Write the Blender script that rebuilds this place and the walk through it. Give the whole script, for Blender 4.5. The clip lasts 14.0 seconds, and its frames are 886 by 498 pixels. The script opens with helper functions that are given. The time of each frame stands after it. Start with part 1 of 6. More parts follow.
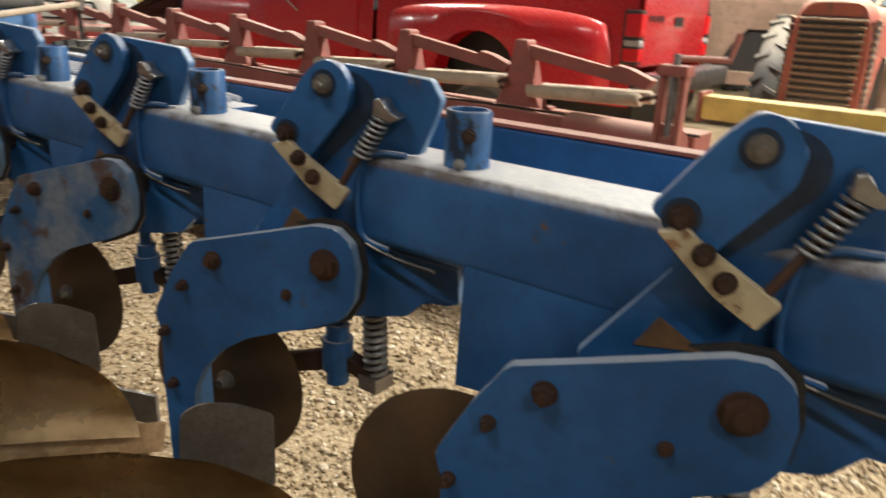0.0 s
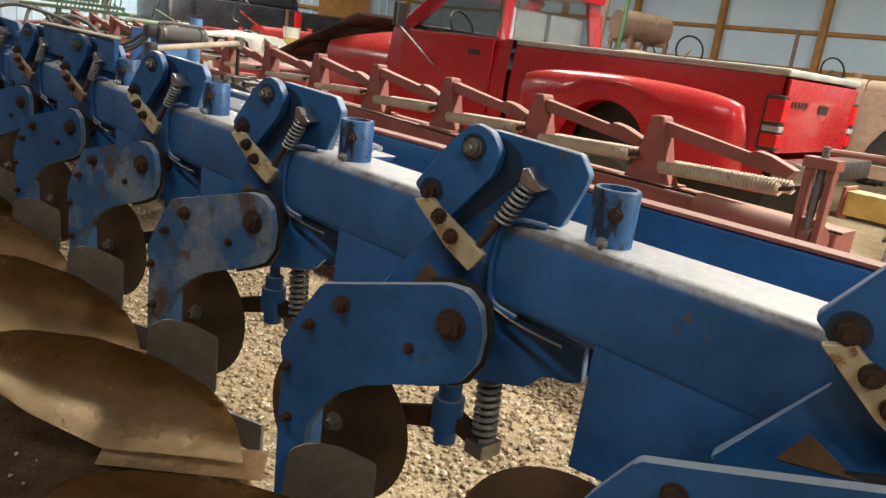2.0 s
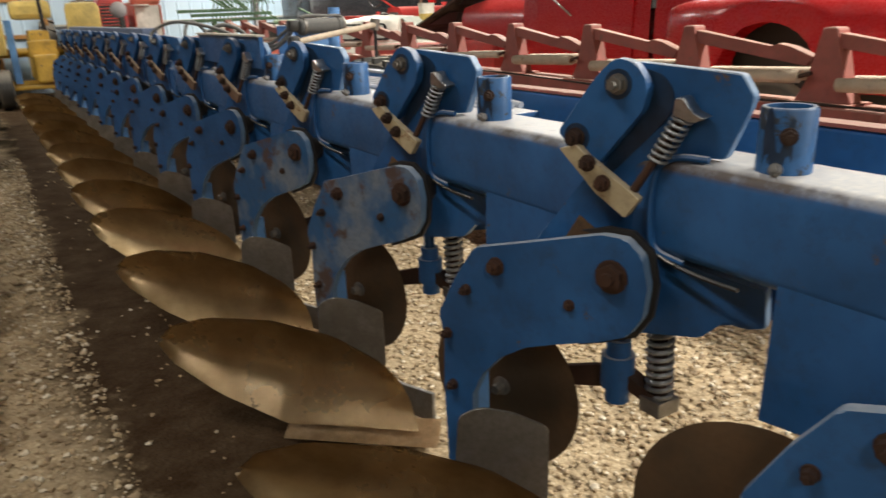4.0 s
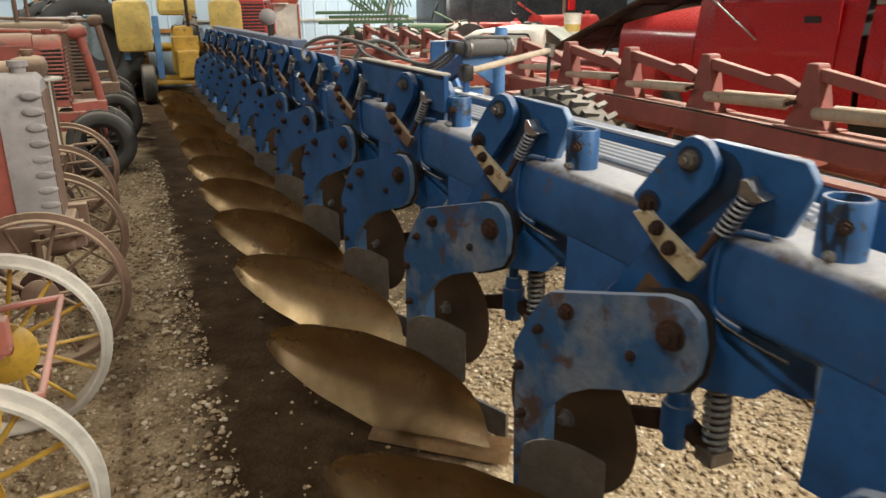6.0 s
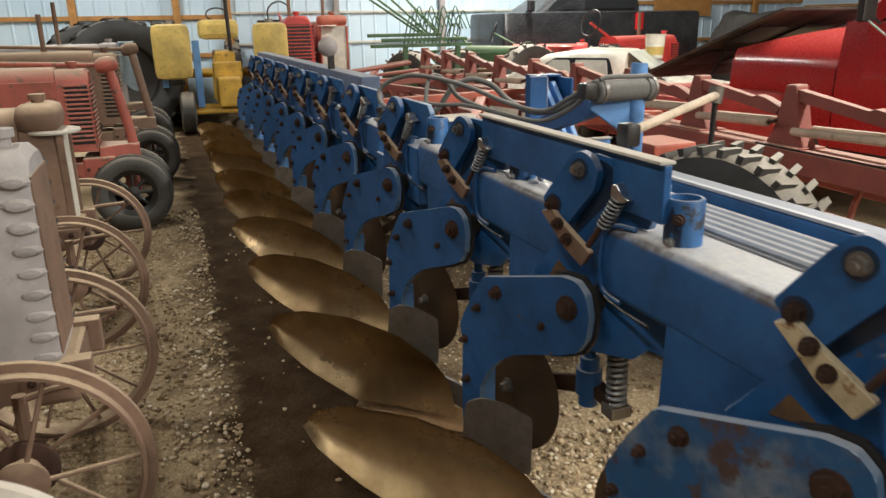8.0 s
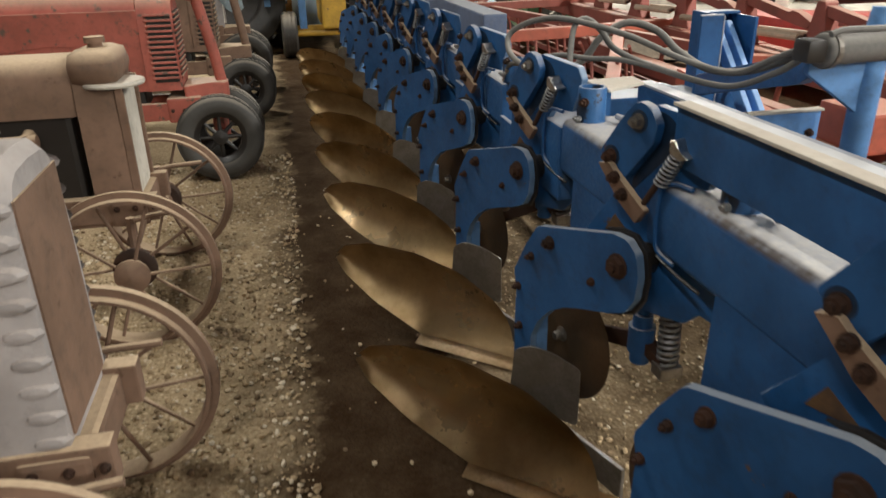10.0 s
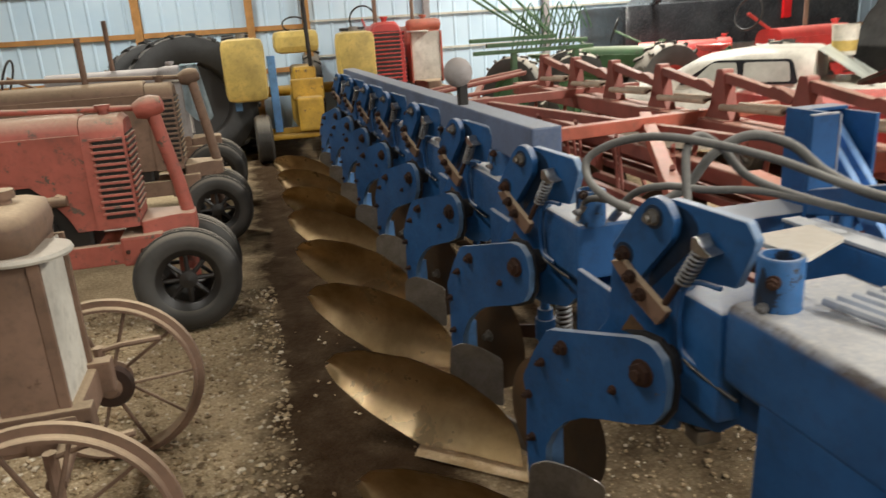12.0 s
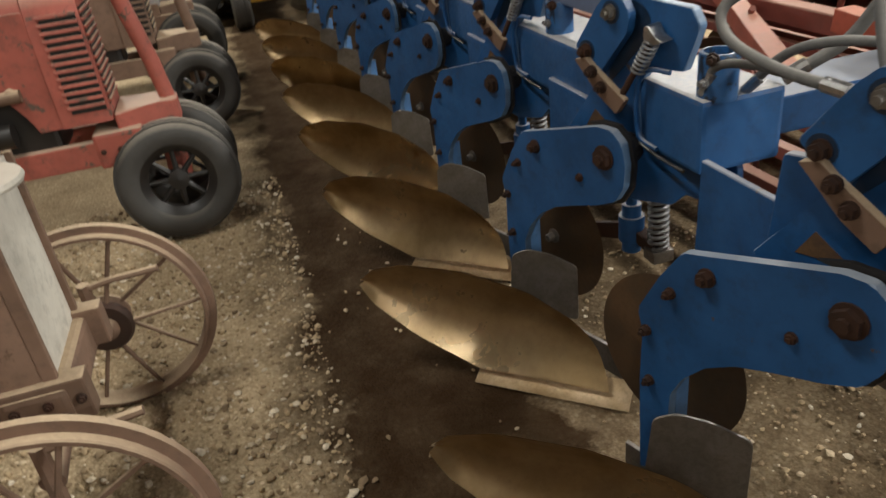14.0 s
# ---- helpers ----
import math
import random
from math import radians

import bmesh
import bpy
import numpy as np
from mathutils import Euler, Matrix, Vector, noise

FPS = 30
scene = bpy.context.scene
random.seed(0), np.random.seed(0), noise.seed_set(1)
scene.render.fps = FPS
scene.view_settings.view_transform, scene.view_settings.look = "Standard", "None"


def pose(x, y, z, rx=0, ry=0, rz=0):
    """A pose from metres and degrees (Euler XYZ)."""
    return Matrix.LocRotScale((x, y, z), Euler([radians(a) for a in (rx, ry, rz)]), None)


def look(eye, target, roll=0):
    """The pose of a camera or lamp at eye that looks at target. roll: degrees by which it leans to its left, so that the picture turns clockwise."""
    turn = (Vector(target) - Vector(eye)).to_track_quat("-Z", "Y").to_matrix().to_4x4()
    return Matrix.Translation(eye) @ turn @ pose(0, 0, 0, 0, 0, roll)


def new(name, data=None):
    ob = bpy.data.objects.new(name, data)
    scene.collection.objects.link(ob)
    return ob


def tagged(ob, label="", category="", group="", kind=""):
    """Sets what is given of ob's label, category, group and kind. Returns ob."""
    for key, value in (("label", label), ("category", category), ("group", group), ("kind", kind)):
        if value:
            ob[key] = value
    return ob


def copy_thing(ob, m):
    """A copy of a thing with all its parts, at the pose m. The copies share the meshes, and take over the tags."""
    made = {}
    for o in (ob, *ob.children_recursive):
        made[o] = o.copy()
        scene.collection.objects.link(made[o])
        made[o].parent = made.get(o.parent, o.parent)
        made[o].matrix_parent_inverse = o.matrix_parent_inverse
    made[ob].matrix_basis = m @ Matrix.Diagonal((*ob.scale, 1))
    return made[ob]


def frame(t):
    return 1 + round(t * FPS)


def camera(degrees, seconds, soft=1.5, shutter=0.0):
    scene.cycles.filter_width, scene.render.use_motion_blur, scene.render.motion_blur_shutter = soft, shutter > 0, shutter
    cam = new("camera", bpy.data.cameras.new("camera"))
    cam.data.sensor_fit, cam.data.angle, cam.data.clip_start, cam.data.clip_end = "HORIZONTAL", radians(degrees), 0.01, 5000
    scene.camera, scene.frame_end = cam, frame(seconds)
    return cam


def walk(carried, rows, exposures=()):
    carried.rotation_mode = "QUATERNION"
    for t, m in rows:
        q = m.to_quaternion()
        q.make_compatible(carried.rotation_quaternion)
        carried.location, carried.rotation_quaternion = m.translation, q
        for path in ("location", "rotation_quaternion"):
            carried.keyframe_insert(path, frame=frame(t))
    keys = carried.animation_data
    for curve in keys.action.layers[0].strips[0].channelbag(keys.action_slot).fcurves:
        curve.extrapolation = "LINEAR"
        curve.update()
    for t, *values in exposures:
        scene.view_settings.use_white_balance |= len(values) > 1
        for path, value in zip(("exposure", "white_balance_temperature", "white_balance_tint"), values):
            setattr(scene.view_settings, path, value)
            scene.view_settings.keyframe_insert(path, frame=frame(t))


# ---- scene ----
# the plan is drawn in modules of 0.9 m
MODULE = 0.9
PLACE = Matrix.Scale(MODULE, 4)

cam = camera(62.7, 14.0, 1.5, 0.4)
PATH = [
    (0, (-1.032, -1.115, 1.418), (0.32, -0.08, 0.834), 2.6),
    (0.5, (-1.066, -1.052, 1.428), (0.189, 0.131, 0.91), 7.7),
    (1, (-1.081, -1.049, 1.426), (0.144, 0.164, 0.911), 8.5),
    (1.5, (-1.081, -1.04, 1.428), (0.127, 0.196, 0.925), 8.0),
    (2, (-1.071, -1.052, 1.436), (0.135, 0.196, 0.959), 7.3),
    (2.5, (-1.062, -1.048, 1.435), (0.122, 0.219, 0.951), 6.7),
    (3, (-1.058, -1.029, 1.43), (0.092, 0.263, 0.929), 6.0),
    (3.5, (-1.051, -1.034, 1.426), (0.013, 0.312, 0.886), 3.4),
    (4, (-1.022, -1.022, 1.4), (-0.14, 0.438, 0.829), -2.3),
    (4.2, (-1.025, -0.976, 1.399), (-0.197, 0.523, 0.842), -3.3),
    (6.3, (-1.04, -0.087, 1.564), (-0.404, 1.491, 0.977), -0.0),
    (6.5, (-1.019, 0.042, 1.555), (-0.401, 1.617, 0.939), 0.3),
    (7, (-0.973, 0.346, 1.573), (-0.392, 1.931, 0.948), 0.1),
    (7.5, (-1, 0.702, 1.569), (-0.416, 2.311, 1.012), -1.5),
    (7.7, (-0.997, 0.841, 1.59), (-0.4, 2.456, 1.069), -1.2),
    (9.8, (-0.836, 1.841, 1.691), (-0.41, 3.432, 0.964), 1.3),
    (10, (-0.827, 1.941, 1.697), (-0.493, 3.558, 0.978), -1.2),
    (10.5, (-0.876, 2.216, 1.743), (-0.325, 3.802, 1.096), -0.9),
    (11, (-0.841, 2.501, 1.745), (-0.224, 4.127, 1.277), -0.1),
    (11.5, (-0.798, 2.771, 1.721), (-0.327, 4.439, 1.235), -0.5),
    (12, (-0.852, 3.031, 1.716), (-0.44, 4.7, 1.184), -3.7),
    (12.5, (-0.815, 3.249, 1.684), (-0.543, 4.928, 1.096), -7.6),
    (13, (-0.855, 3.406, 1.665), (-0.499, 5.036, 0.992), -8.9),
    (13.5, (-0.923, 3.503, 1.675), (-0.524, 5.099, 0.944), -10.3),
    (14, (-0.914, 3.667, 1.657), (-0.544, 5.207, 0.802), -7.5),
]
walk(cam, [(t, look(eye, target, roll)) for t, eye, target, roll in PATH])

# world, lamps and exposure -------------------------------------------------
world = bpy.data.worlds.new("sky")
world.use_nodes = True
scene.world = world
_bg = world.node_tree.nodes["Background"]
_sky = world.node_tree.nodes.new("ShaderNodeTexSky")
_sky.sky_type, _sky.sun_disc = "NISHITA", False
_sky.sun_elevation, _sky.sun_rotation = radians(40), radians(60)
world.node_tree.links.new(_sky.outputs[0], _bg.inputs[0])
_bg.inputs[1].default_value = 0.08
scene.view_settings.exposure = 0.0

LAMP_Z = 5.35
# rows of unseen shop lights, the one at x -2.7 added as fill: x of the row, watts of each lamp from the near end to the
# far end
LAMP_YS = (-5.5, 0.5, 6.5, 14.2)
LAMP_ROWS = ((5.6, (1450.0, 640.0, 450.0, 610.0)), (-2.7, (215.0, 118.0, 125.0, 285.0)))


# materials -------------------------------------------------------------------
def _mat(name):
    m = bpy.data.materials.new(name)
    m.use_nodes = True
    nt = m.node_tree
    b = nt.nodes["Principled BSDF"]
    return m, nt, b


def _noise(nt, scale, detail=6.0, rough=0.6, coord="Object", rnd=True):
    tc = nt.nodes.new("ShaderNodeTexCoord")
    n = nt.nodes.new("ShaderNodeTexNoise")
    n.inputs["Scale"].default_value = scale
    n.inputs["Detail"].default_value = detail
    n.inputs["Roughness"].default_value = rough
    if rnd:
        oi = nt.nodes.new("ShaderNodeObjectInfo")
        add = nt.nodes.new("ShaderNodeVectorMath")
        mul = nt.nodes.new("ShaderNodeVectorMath")
        mul.operation = "SCALE"
        comb = nt.nodes.new("ShaderNodeCombineXYZ")
        for i in range(3):
            nt.links.new(oi.outputs["Random"], comb.inputs[i])
        nt.links.new(comb.outputs[0], mul.inputs[0])
        mul.inputs["Scale"].default_value = 37.0
        nt.links.new(tc.outputs[coord], add.inputs[0])
        nt.links.new(mul.outputs[0], add.inputs[1])
        nt.links.new(add.outputs[0], n.inputs["Vector"])
    else:
        nt.links.new(tc.outputs[coord], n.inputs["Vector"])
    return n


def _ramp(nt, src, a, b, lo=0.0, hi=1.0):
    r = nt.nodes.new("ShaderNodeMapRange")
    r.inputs["From Min"].default_value, r.inputs["From Max"].default_value = a, b
    r.inputs["To Min"].default_value, r.inputs["To Max"].default_value = lo, hi
    nt.links.new(src, r.inputs["Value"])
    return r.outputs["Result"]


def _mix(nt, fac, a, b):
    m = nt.nodes.new("ShaderNodeMix")
    m.data_type = "RGBA"
    if isinstance(fac, float):
        m.inputs["Factor"].default_value = fac
    else:
        nt.links.new(fac, m.inputs["Factor"])
    for sock, v in ((m.inputs["A"], a), (m.inputs["B"], b)):
        if isinstance(v, tuple):
            sock.default_value = (*v, 1)
        else:
            nt.links.new(v, sock)
    return m.outputs["Result"]


def _mult(nt, a, b):
    m = nt.nodes.new("ShaderNodeMath")
    m.operation = "MULTIPLY"
    nt.links.new(a, m.inputs[0])
    if isinstance(b, float):
        m.inputs[1].default_value = b
    else:
        nt.links.new(b, m.inputs[1])
    return m.outputs[0]


def _bump(nt, bsdf, src, strength, dist=0.01):
    bp = nt.nodes.new("ShaderNodeBump")
    bp.inputs["Strength"].default_value = strength
    bp.inputs["Distance"].default_value = dist
    nt.links.new(src, bp.inputs["Height"])
    nt.links.new(bp.outputs[0], bsdf.inputs["Normal"])


def _upface(nt, lo=0.3, hi=0.95):
    g = nt.nodes.new("ShaderNodeNewGeometry")
    s = nt.nodes.new("ShaderNodeSeparateXYZ")
    nt.links.new(g.outputs["Normal"], s.inputs[0])
    return _ramp(nt, s.outputs["Z"], lo, hi)


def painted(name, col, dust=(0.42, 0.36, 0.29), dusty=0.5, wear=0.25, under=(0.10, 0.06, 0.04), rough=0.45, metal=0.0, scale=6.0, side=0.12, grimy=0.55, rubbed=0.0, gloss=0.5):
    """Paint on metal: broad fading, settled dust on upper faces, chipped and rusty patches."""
    m, nt, b = _mat(name)
    big = _noise(nt, scale * 0.5, 4)
    fine = _noise(nt, scale * 9, 8, 0.7)
    patch = _noise(nt, scale * 1.6, 10, 0.72)
    dark = tuple(c * 0.72 for c in col)
    light = tuple(min(1, c * 1.15 + 0.012) for c in col)
    c1 = _mix(nt, _ramp(nt, big.outputs["Fac"], 0.35, 0.65), dark, light)
    chips = _ramp(nt, patch.outputs["Fac"], 0.70 - 0.16 * wear, 0.73 - 0.16 * wear)
    c2 = _mix(nt, chips, c1, under)
    grime = _noise(nt, scale * 2.7, 9, 0.75)
    c2 = _mix(nt, _ramp(nt, grime.outputs["Fac"], 0.50, 0.74, 0.0, grimy), c2, tuple(0.25 * v + 0.012 for v in col))
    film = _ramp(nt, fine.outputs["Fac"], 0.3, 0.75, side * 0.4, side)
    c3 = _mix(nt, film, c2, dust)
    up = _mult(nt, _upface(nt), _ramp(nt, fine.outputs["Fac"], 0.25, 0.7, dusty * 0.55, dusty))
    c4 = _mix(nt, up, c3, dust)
    if rubbed:
        # brown handled and weathered blotches along the rounded upper edges
        edge = _mult(nt, _upface(nt, 0.12, 0.45), _upface(nt, 0.995, 0.80))
        blot = _noise(nt, scale * 1.1, 9, 0.72)
        c4 = _mix(nt, _mult(nt, edge, _ramp(nt, blot.outputs["Fac"], 0.42, 0.58, 0.0, rubbed)), c4, (0.075, 0.048, 0.03))
        stain = _ramp(nt, blot.outputs["Fac"], 0.60, 0.70, 0.0, rubbed * 0.7)
        c4 = _mix(nt, _mult(nt, stain, _upface(nt, 0.6, 0.95)), c4, (0.16, 0.12, 0.085))
    nt.links.new(c4, b.inputs["Base Color"])
    b.inputs["Specular IOR Level"].default_value = gloss
    nt.links.new(_ramp(nt, fine.outputs["Fac"], 0.3, 0.7, rough - 0.12, rough + 0.2), b.inputs["Roughness"])
    b.inputs["Metallic"].default_value = metal
    _bump(nt, b, fine.outputs["Fac"], 0.12, 0.004)
    return m


def metalled(name, col, col2, rough=0.4, metal=0.9, scale=5.0, bump=0.1):
    m, nt, b = _mat(name)
    big = _noise(nt, scale, 8, 0.65)
    fine = _noise(nt, scale * 14, 6, 0.7)
    c = _mix(nt, _ramp(nt, big.outputs["Fac"], 0.4, 0.62), col, col2)
    c = _mix(nt, _ramp(nt, fine.outputs["Fac"], 0.45, 0.75, 0.0, 0.5), c, tuple(v * 0.55 for v in col2))
    nt.links.new(c, b.inputs["Base Color"])
    nt.links.new(_ramp(nt, big.outputs["Fac"], 0.3, 0.7, rough - 0.08, rough + 0.22), b.inputs["Roughness"])
    b.inputs["Metallic"].default_value = metal
    _bump(nt, b, fine.outputs["Fac"], bump, 0.004)
    return m


def plain(name, col, rough=0.6, metal=0.0, var=0.25, scale=9.0, trans=0.0, alpha=1.0):
    m, nt, b = _mat(name)
    n = _noise(nt, scale, 8, 0.65)
    c = _mix(nt, _ramp(nt, n.outputs["Fac"], 0.3, 0.7), tuple(v * (1 - var) for v in col), tuple(min(1, v * (1 + var * 0.5)) for v in col))
    nt.links.new(c, b.inputs["Base Color"])
    b.inputs["Roughness"].default_value = rough
    b.inputs["Metallic"].default_value = metal
    b.inputs["Transmission Weight"].default_value = trans
    return m


def ground_mat():
    m, nt, b = _mat("gravel_earth")
    tc = nt.nodes.new("ShaderNodeTexCoord")
    v = nt.nodes.new("ShaderNodeTexVoronoi")
    v.inputs["Scale"].default_value = 42.0
    v.inputs["Randomness"].default_value = 1.0
    nt.links.new(tc.outputs["Object"], v.inputs["Vector"])
    v2 = nt.nodes.new("ShaderNodeTexVoronoi")
    v2.inputs["Scale"].default_value = 95.0
    nt.links.new(tc.outputs["Object"], v2.inputs["Vector"])
    hsv = nt.nodes.new("ShaderNodeSeparateColor")
    nt.links.new(v.outputs["Color"], hsv.inputs[0])
    stone = _mix(nt, hsv.outputs[0], (0.28, 0.20, 0.115), (0.80, 0.65, 0.44))
    dirtn = _noise(nt, 1.3, 8, 0.65, rnd=False)
    fine = _noise(nt, 60, 6, 0.7, rnd=False)
    earth = _mix(nt, _ramp(nt, fine.outputs["Fac"], 0.3, 0.7), (0.26, 0.185, 0.10), (0.62, 0.48, 0.31))
    # stones stand clear of the earth in patches, thinner in the aisle
    amount = _ramp(nt, dirtn.outputs["Fac"], 0.35, 0.62, 0.25, 0.9)
    near = _ramp(nt, v.outputs["Distance"], 0.25, 0.5, 1.0, 0.0)
    c = _mix(nt, _mult(nt, near, amount), earth, stone)
    damp = _noise(nt, 1.1, 9, 0.7, rnd=False)
    c = _mix(nt, _ramp(nt, damp.outputs["Fac"], 0.48, 0.64, 0.0, 0.42), c, (0.16, 0.11, 0.06))
    # spilled soil below the mouldboards, its dark colour also painting the plow's shadow
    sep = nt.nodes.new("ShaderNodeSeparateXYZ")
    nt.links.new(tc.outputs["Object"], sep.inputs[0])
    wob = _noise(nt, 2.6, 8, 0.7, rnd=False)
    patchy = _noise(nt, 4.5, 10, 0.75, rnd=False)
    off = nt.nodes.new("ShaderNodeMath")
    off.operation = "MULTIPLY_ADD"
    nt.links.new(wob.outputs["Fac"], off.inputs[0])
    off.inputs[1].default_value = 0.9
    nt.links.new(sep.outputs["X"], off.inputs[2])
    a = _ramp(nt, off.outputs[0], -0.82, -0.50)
    # the dark strip spreads wider and thinner under the middle of the frame
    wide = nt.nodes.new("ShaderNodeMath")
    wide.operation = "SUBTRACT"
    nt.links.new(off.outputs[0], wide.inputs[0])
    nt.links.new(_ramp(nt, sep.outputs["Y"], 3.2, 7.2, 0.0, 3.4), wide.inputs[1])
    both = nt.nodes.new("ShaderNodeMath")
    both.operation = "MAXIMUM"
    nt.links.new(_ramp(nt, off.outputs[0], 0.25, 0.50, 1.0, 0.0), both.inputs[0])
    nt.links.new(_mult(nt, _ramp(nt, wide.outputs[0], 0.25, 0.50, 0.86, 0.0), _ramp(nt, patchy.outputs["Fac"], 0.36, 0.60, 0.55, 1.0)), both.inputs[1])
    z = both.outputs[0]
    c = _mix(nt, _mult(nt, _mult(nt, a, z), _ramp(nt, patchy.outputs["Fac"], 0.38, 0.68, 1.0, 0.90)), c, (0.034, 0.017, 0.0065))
    nt.links.new(c, b.inputs["Base Color"])
    b.inputs["Roughness"].default_value = 0.95
    b.inputs["Specular IOR Level"].default_value = 0.12
    h = _mix(nt, 0.35, v.outputs["Distance"], v2.outputs["Distance"])
    _bump(nt, b, h, 0.5, -0.016)
    return m


def spoilt_metal():
    """Mouldboard steel: earth-brown and polished bands."""
    m, nt, b = _mat("mouldboard_steel")
    n1 = _noise(nt, 3.2, 6, 0.6)
    n2 = _noise(nt, 26, 8, 0.7)
    c = _mix(nt, _ramp(nt, n1.outputs["Fac"], 0.38, 0.62), (0.55, 0.405, 0.225), (0.37, 0.25, 0.118))
    c = _mix(nt, _ramp(nt, n2.outputs["Fac"], 0.5, 0.8, 0.0, 0.35), c, (0.14, 0.08, 0.04))
    nt.links.new(c, b.inputs["Base Color"])
    b.inputs["Metallic"].default_value = 0.66
    nt.links.new(_ramp(nt, n1.outputs["Fac"], 0.3, 0.7, 0.22, 0.42), b.inputs["Roughness"])
    _bump(nt, b, n2.outputs["Fac"], 0.08, 0.003)
    return m


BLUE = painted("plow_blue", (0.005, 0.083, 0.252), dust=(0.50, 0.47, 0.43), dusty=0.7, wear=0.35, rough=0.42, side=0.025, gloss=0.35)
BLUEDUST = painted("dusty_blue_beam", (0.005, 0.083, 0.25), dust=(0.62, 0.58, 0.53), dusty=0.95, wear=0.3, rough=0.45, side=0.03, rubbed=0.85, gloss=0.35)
# plow blue lightened to paint brightly lit faces; also used for light blue parts
LITBLUE = painted("light_lit_blue", (0.10, 0.30, 0.66), dusty=0.3, wear=0.2)
SMEAR = plain("dark_grease_smear", (0.010, 0.028, 0.062), 0.4, var=0.4, scale=30)
RUSTPATCH = metalled("orange_rust", (0.16, 0.085, 0.035), (0.09, 0.05, 0.03), 0.8, 0.1, 12)
SPRING = metalled("dull_spring_steel", (0.34, 0.35, 0.37), (0.22, 0.21, 0.20), 0.45, 0.7)
TUBEBLUE = painted("dull_blue_tube", (0.05, 0.10, 0.22), dust=(0.40, 0.38, 0.36), dusty=0.7, wear=0.2, side=0.25)
GREASE = plain("black_grease", (0.018, 0.015, 0.013), 0.45)
RUST = metalled("rusty_bolt", (0.045, 0.027, 0.02), (0.075, 0.034, 0.02), 0.6, 0.35)
DISC = metalled("rusty_coulter", (0.10, 0.07, 0.045), (0.16, 0.095, 0.05), 0.5, 0.55, 4)
MOLD = spoilt_metal()
GREYSTEEL = metalled("grey_steel", (0.30, 0.285, 0.27), (0.20, 0.175, 0.145), 0.42, 0.8)
BRIGHT = metalled("bright_steel", (0.55, 0.55, 0.55), (0.33, 0.31, 0.29), 0.3, 1.0)
TANBAR = painted("bare_cast_bar", (0.50, 0.40, 0.24), dusty=0.3, wear=0.9, under=(0.22, 0.10, 0.04), scale=9)
REDFRAME = painted("faded_red_frame", (0.24, 0.034, 0.024), dust=(0.42, 0.26, 0.19), dusty=0.8, wear=0.45, under=(0.12, 0.055, 0.035), rough=0.6, side=0.25)
REDORANGE = painted("orange_red_frame", (0.42, 0.065, 0.03), dust=(0.45, 0.27, 0.19), dusty=0.6, wear=0.4, rough=0.55, side=0.25)
CREAM = painted("dusty_cream_spring", (0.55, 0.44, 0.32), dust=(0.5, 0.4, 0.3), dusty=0.6, wear=0.5, under=(0.30, 0.16, 0.09), rough=0.7)


def car_paint():
    m, nt, b = _mat("truck_red")
    n = _noise(nt, 1.4, 5, 0.6)
    f = _noise(nt, 60, 6, 0.7)
    c = _mix(nt, _ramp(nt, n.outputs["Fac"], 0.3, 0.7), (0.36, 0.006, 0.010), (0.42, 0.009, 0.012))
    c = _mix(nt, _mult(nt, _upface(nt, 0.2, 0.9), _ramp(nt, f.outputs["Fac"], 0.3, 0.7, 0.10, 0.25)), c, (0.45, 0.28, 0.22))
    nt.links.new(c, b.inputs["Base Color"])
    nt.links.new(_ramp(nt, f.outputs["Fac"], 0.3, 0.7, 0.22, 0.34), b.inputs["Roughness"])
    b.inputs["Coat Weight"].default_value = 0.6
    b.inputs["Coat Roughness"].default_value = 0.08
    return m


def worn_plate():
    """Blue paint rubbed to grey primer, with brown rust where it has gone through."""
    m, nt, b = _mat("worn_blue_plate")
    n1 = _noise(nt, 4.5, 7, 0.62)
    n2 = _noise(nt, 5.5, 9, 0.68)
    n3 = _noise(nt, 40, 6, 0.7)
    c = _mix(nt, _ramp(nt, n1.outputs["Fac"], 0.44, 0.60, 0.0, 0.8), (0.014, 0.085, 0.215), (0.19, 0.215, 0.24))
    c = _mix(nt, _ramp(nt, n3.outputs["Fac"], 0.45, 0.75, 0.0, 0.5), c, (0.03, 0.055, 0.10))
    c = _mix(nt, _ramp(nt, n2.outputs["Fac"], 0.56, 0.63, 0.0, 0.9), c, (0.075, 0.038, 0.022))
    nt.links.new(c, b.inputs["Base Color"])
    b.inputs["Roughness"].default_value = 0.5
    _bump(nt, b, n2.outputs["Fac"], 0.15, 0.004)
    return m


TRUCKRED = car_paint()
BLUEWORN = worn_plate()
# paler blue that paints the highlight along plate edges
PLATEEDGE = painted("highlit_plate_edge", (0.085, 0.20, 0.38), dust=(0.50, 0.50, 0.50), dusty=0.65, wear=0.3, side=0.12)
GREASYBLUE = painted("greasy_blue", (0.008, 0.10, 0.285), dust=(0.40, 0.38, 0.35), dusty=0.5, wear=0.9, under=(0.012, 0.018, 0.03), rough=0.4, scale=9, side=0.05, grimy=0.6)
PALELINE = painted("pale_line", (0.36, 0.40, 0.48), dust=(0.62, 0.60, 0.58), dusty=0.8, wear=0.1, side=0.2)
VINYL = painted("dusty_grey_vinyl", (0.30, 0.29, 0.26), dust=(0.40, 0.38, 0.33), dusty=0.6, wear=0.0, rough=0.75, side=0.2)
GLASS = plain("clear_glass", (0.62, 0.66, 0.65), 0.02, var=0.02, trans=1.0)
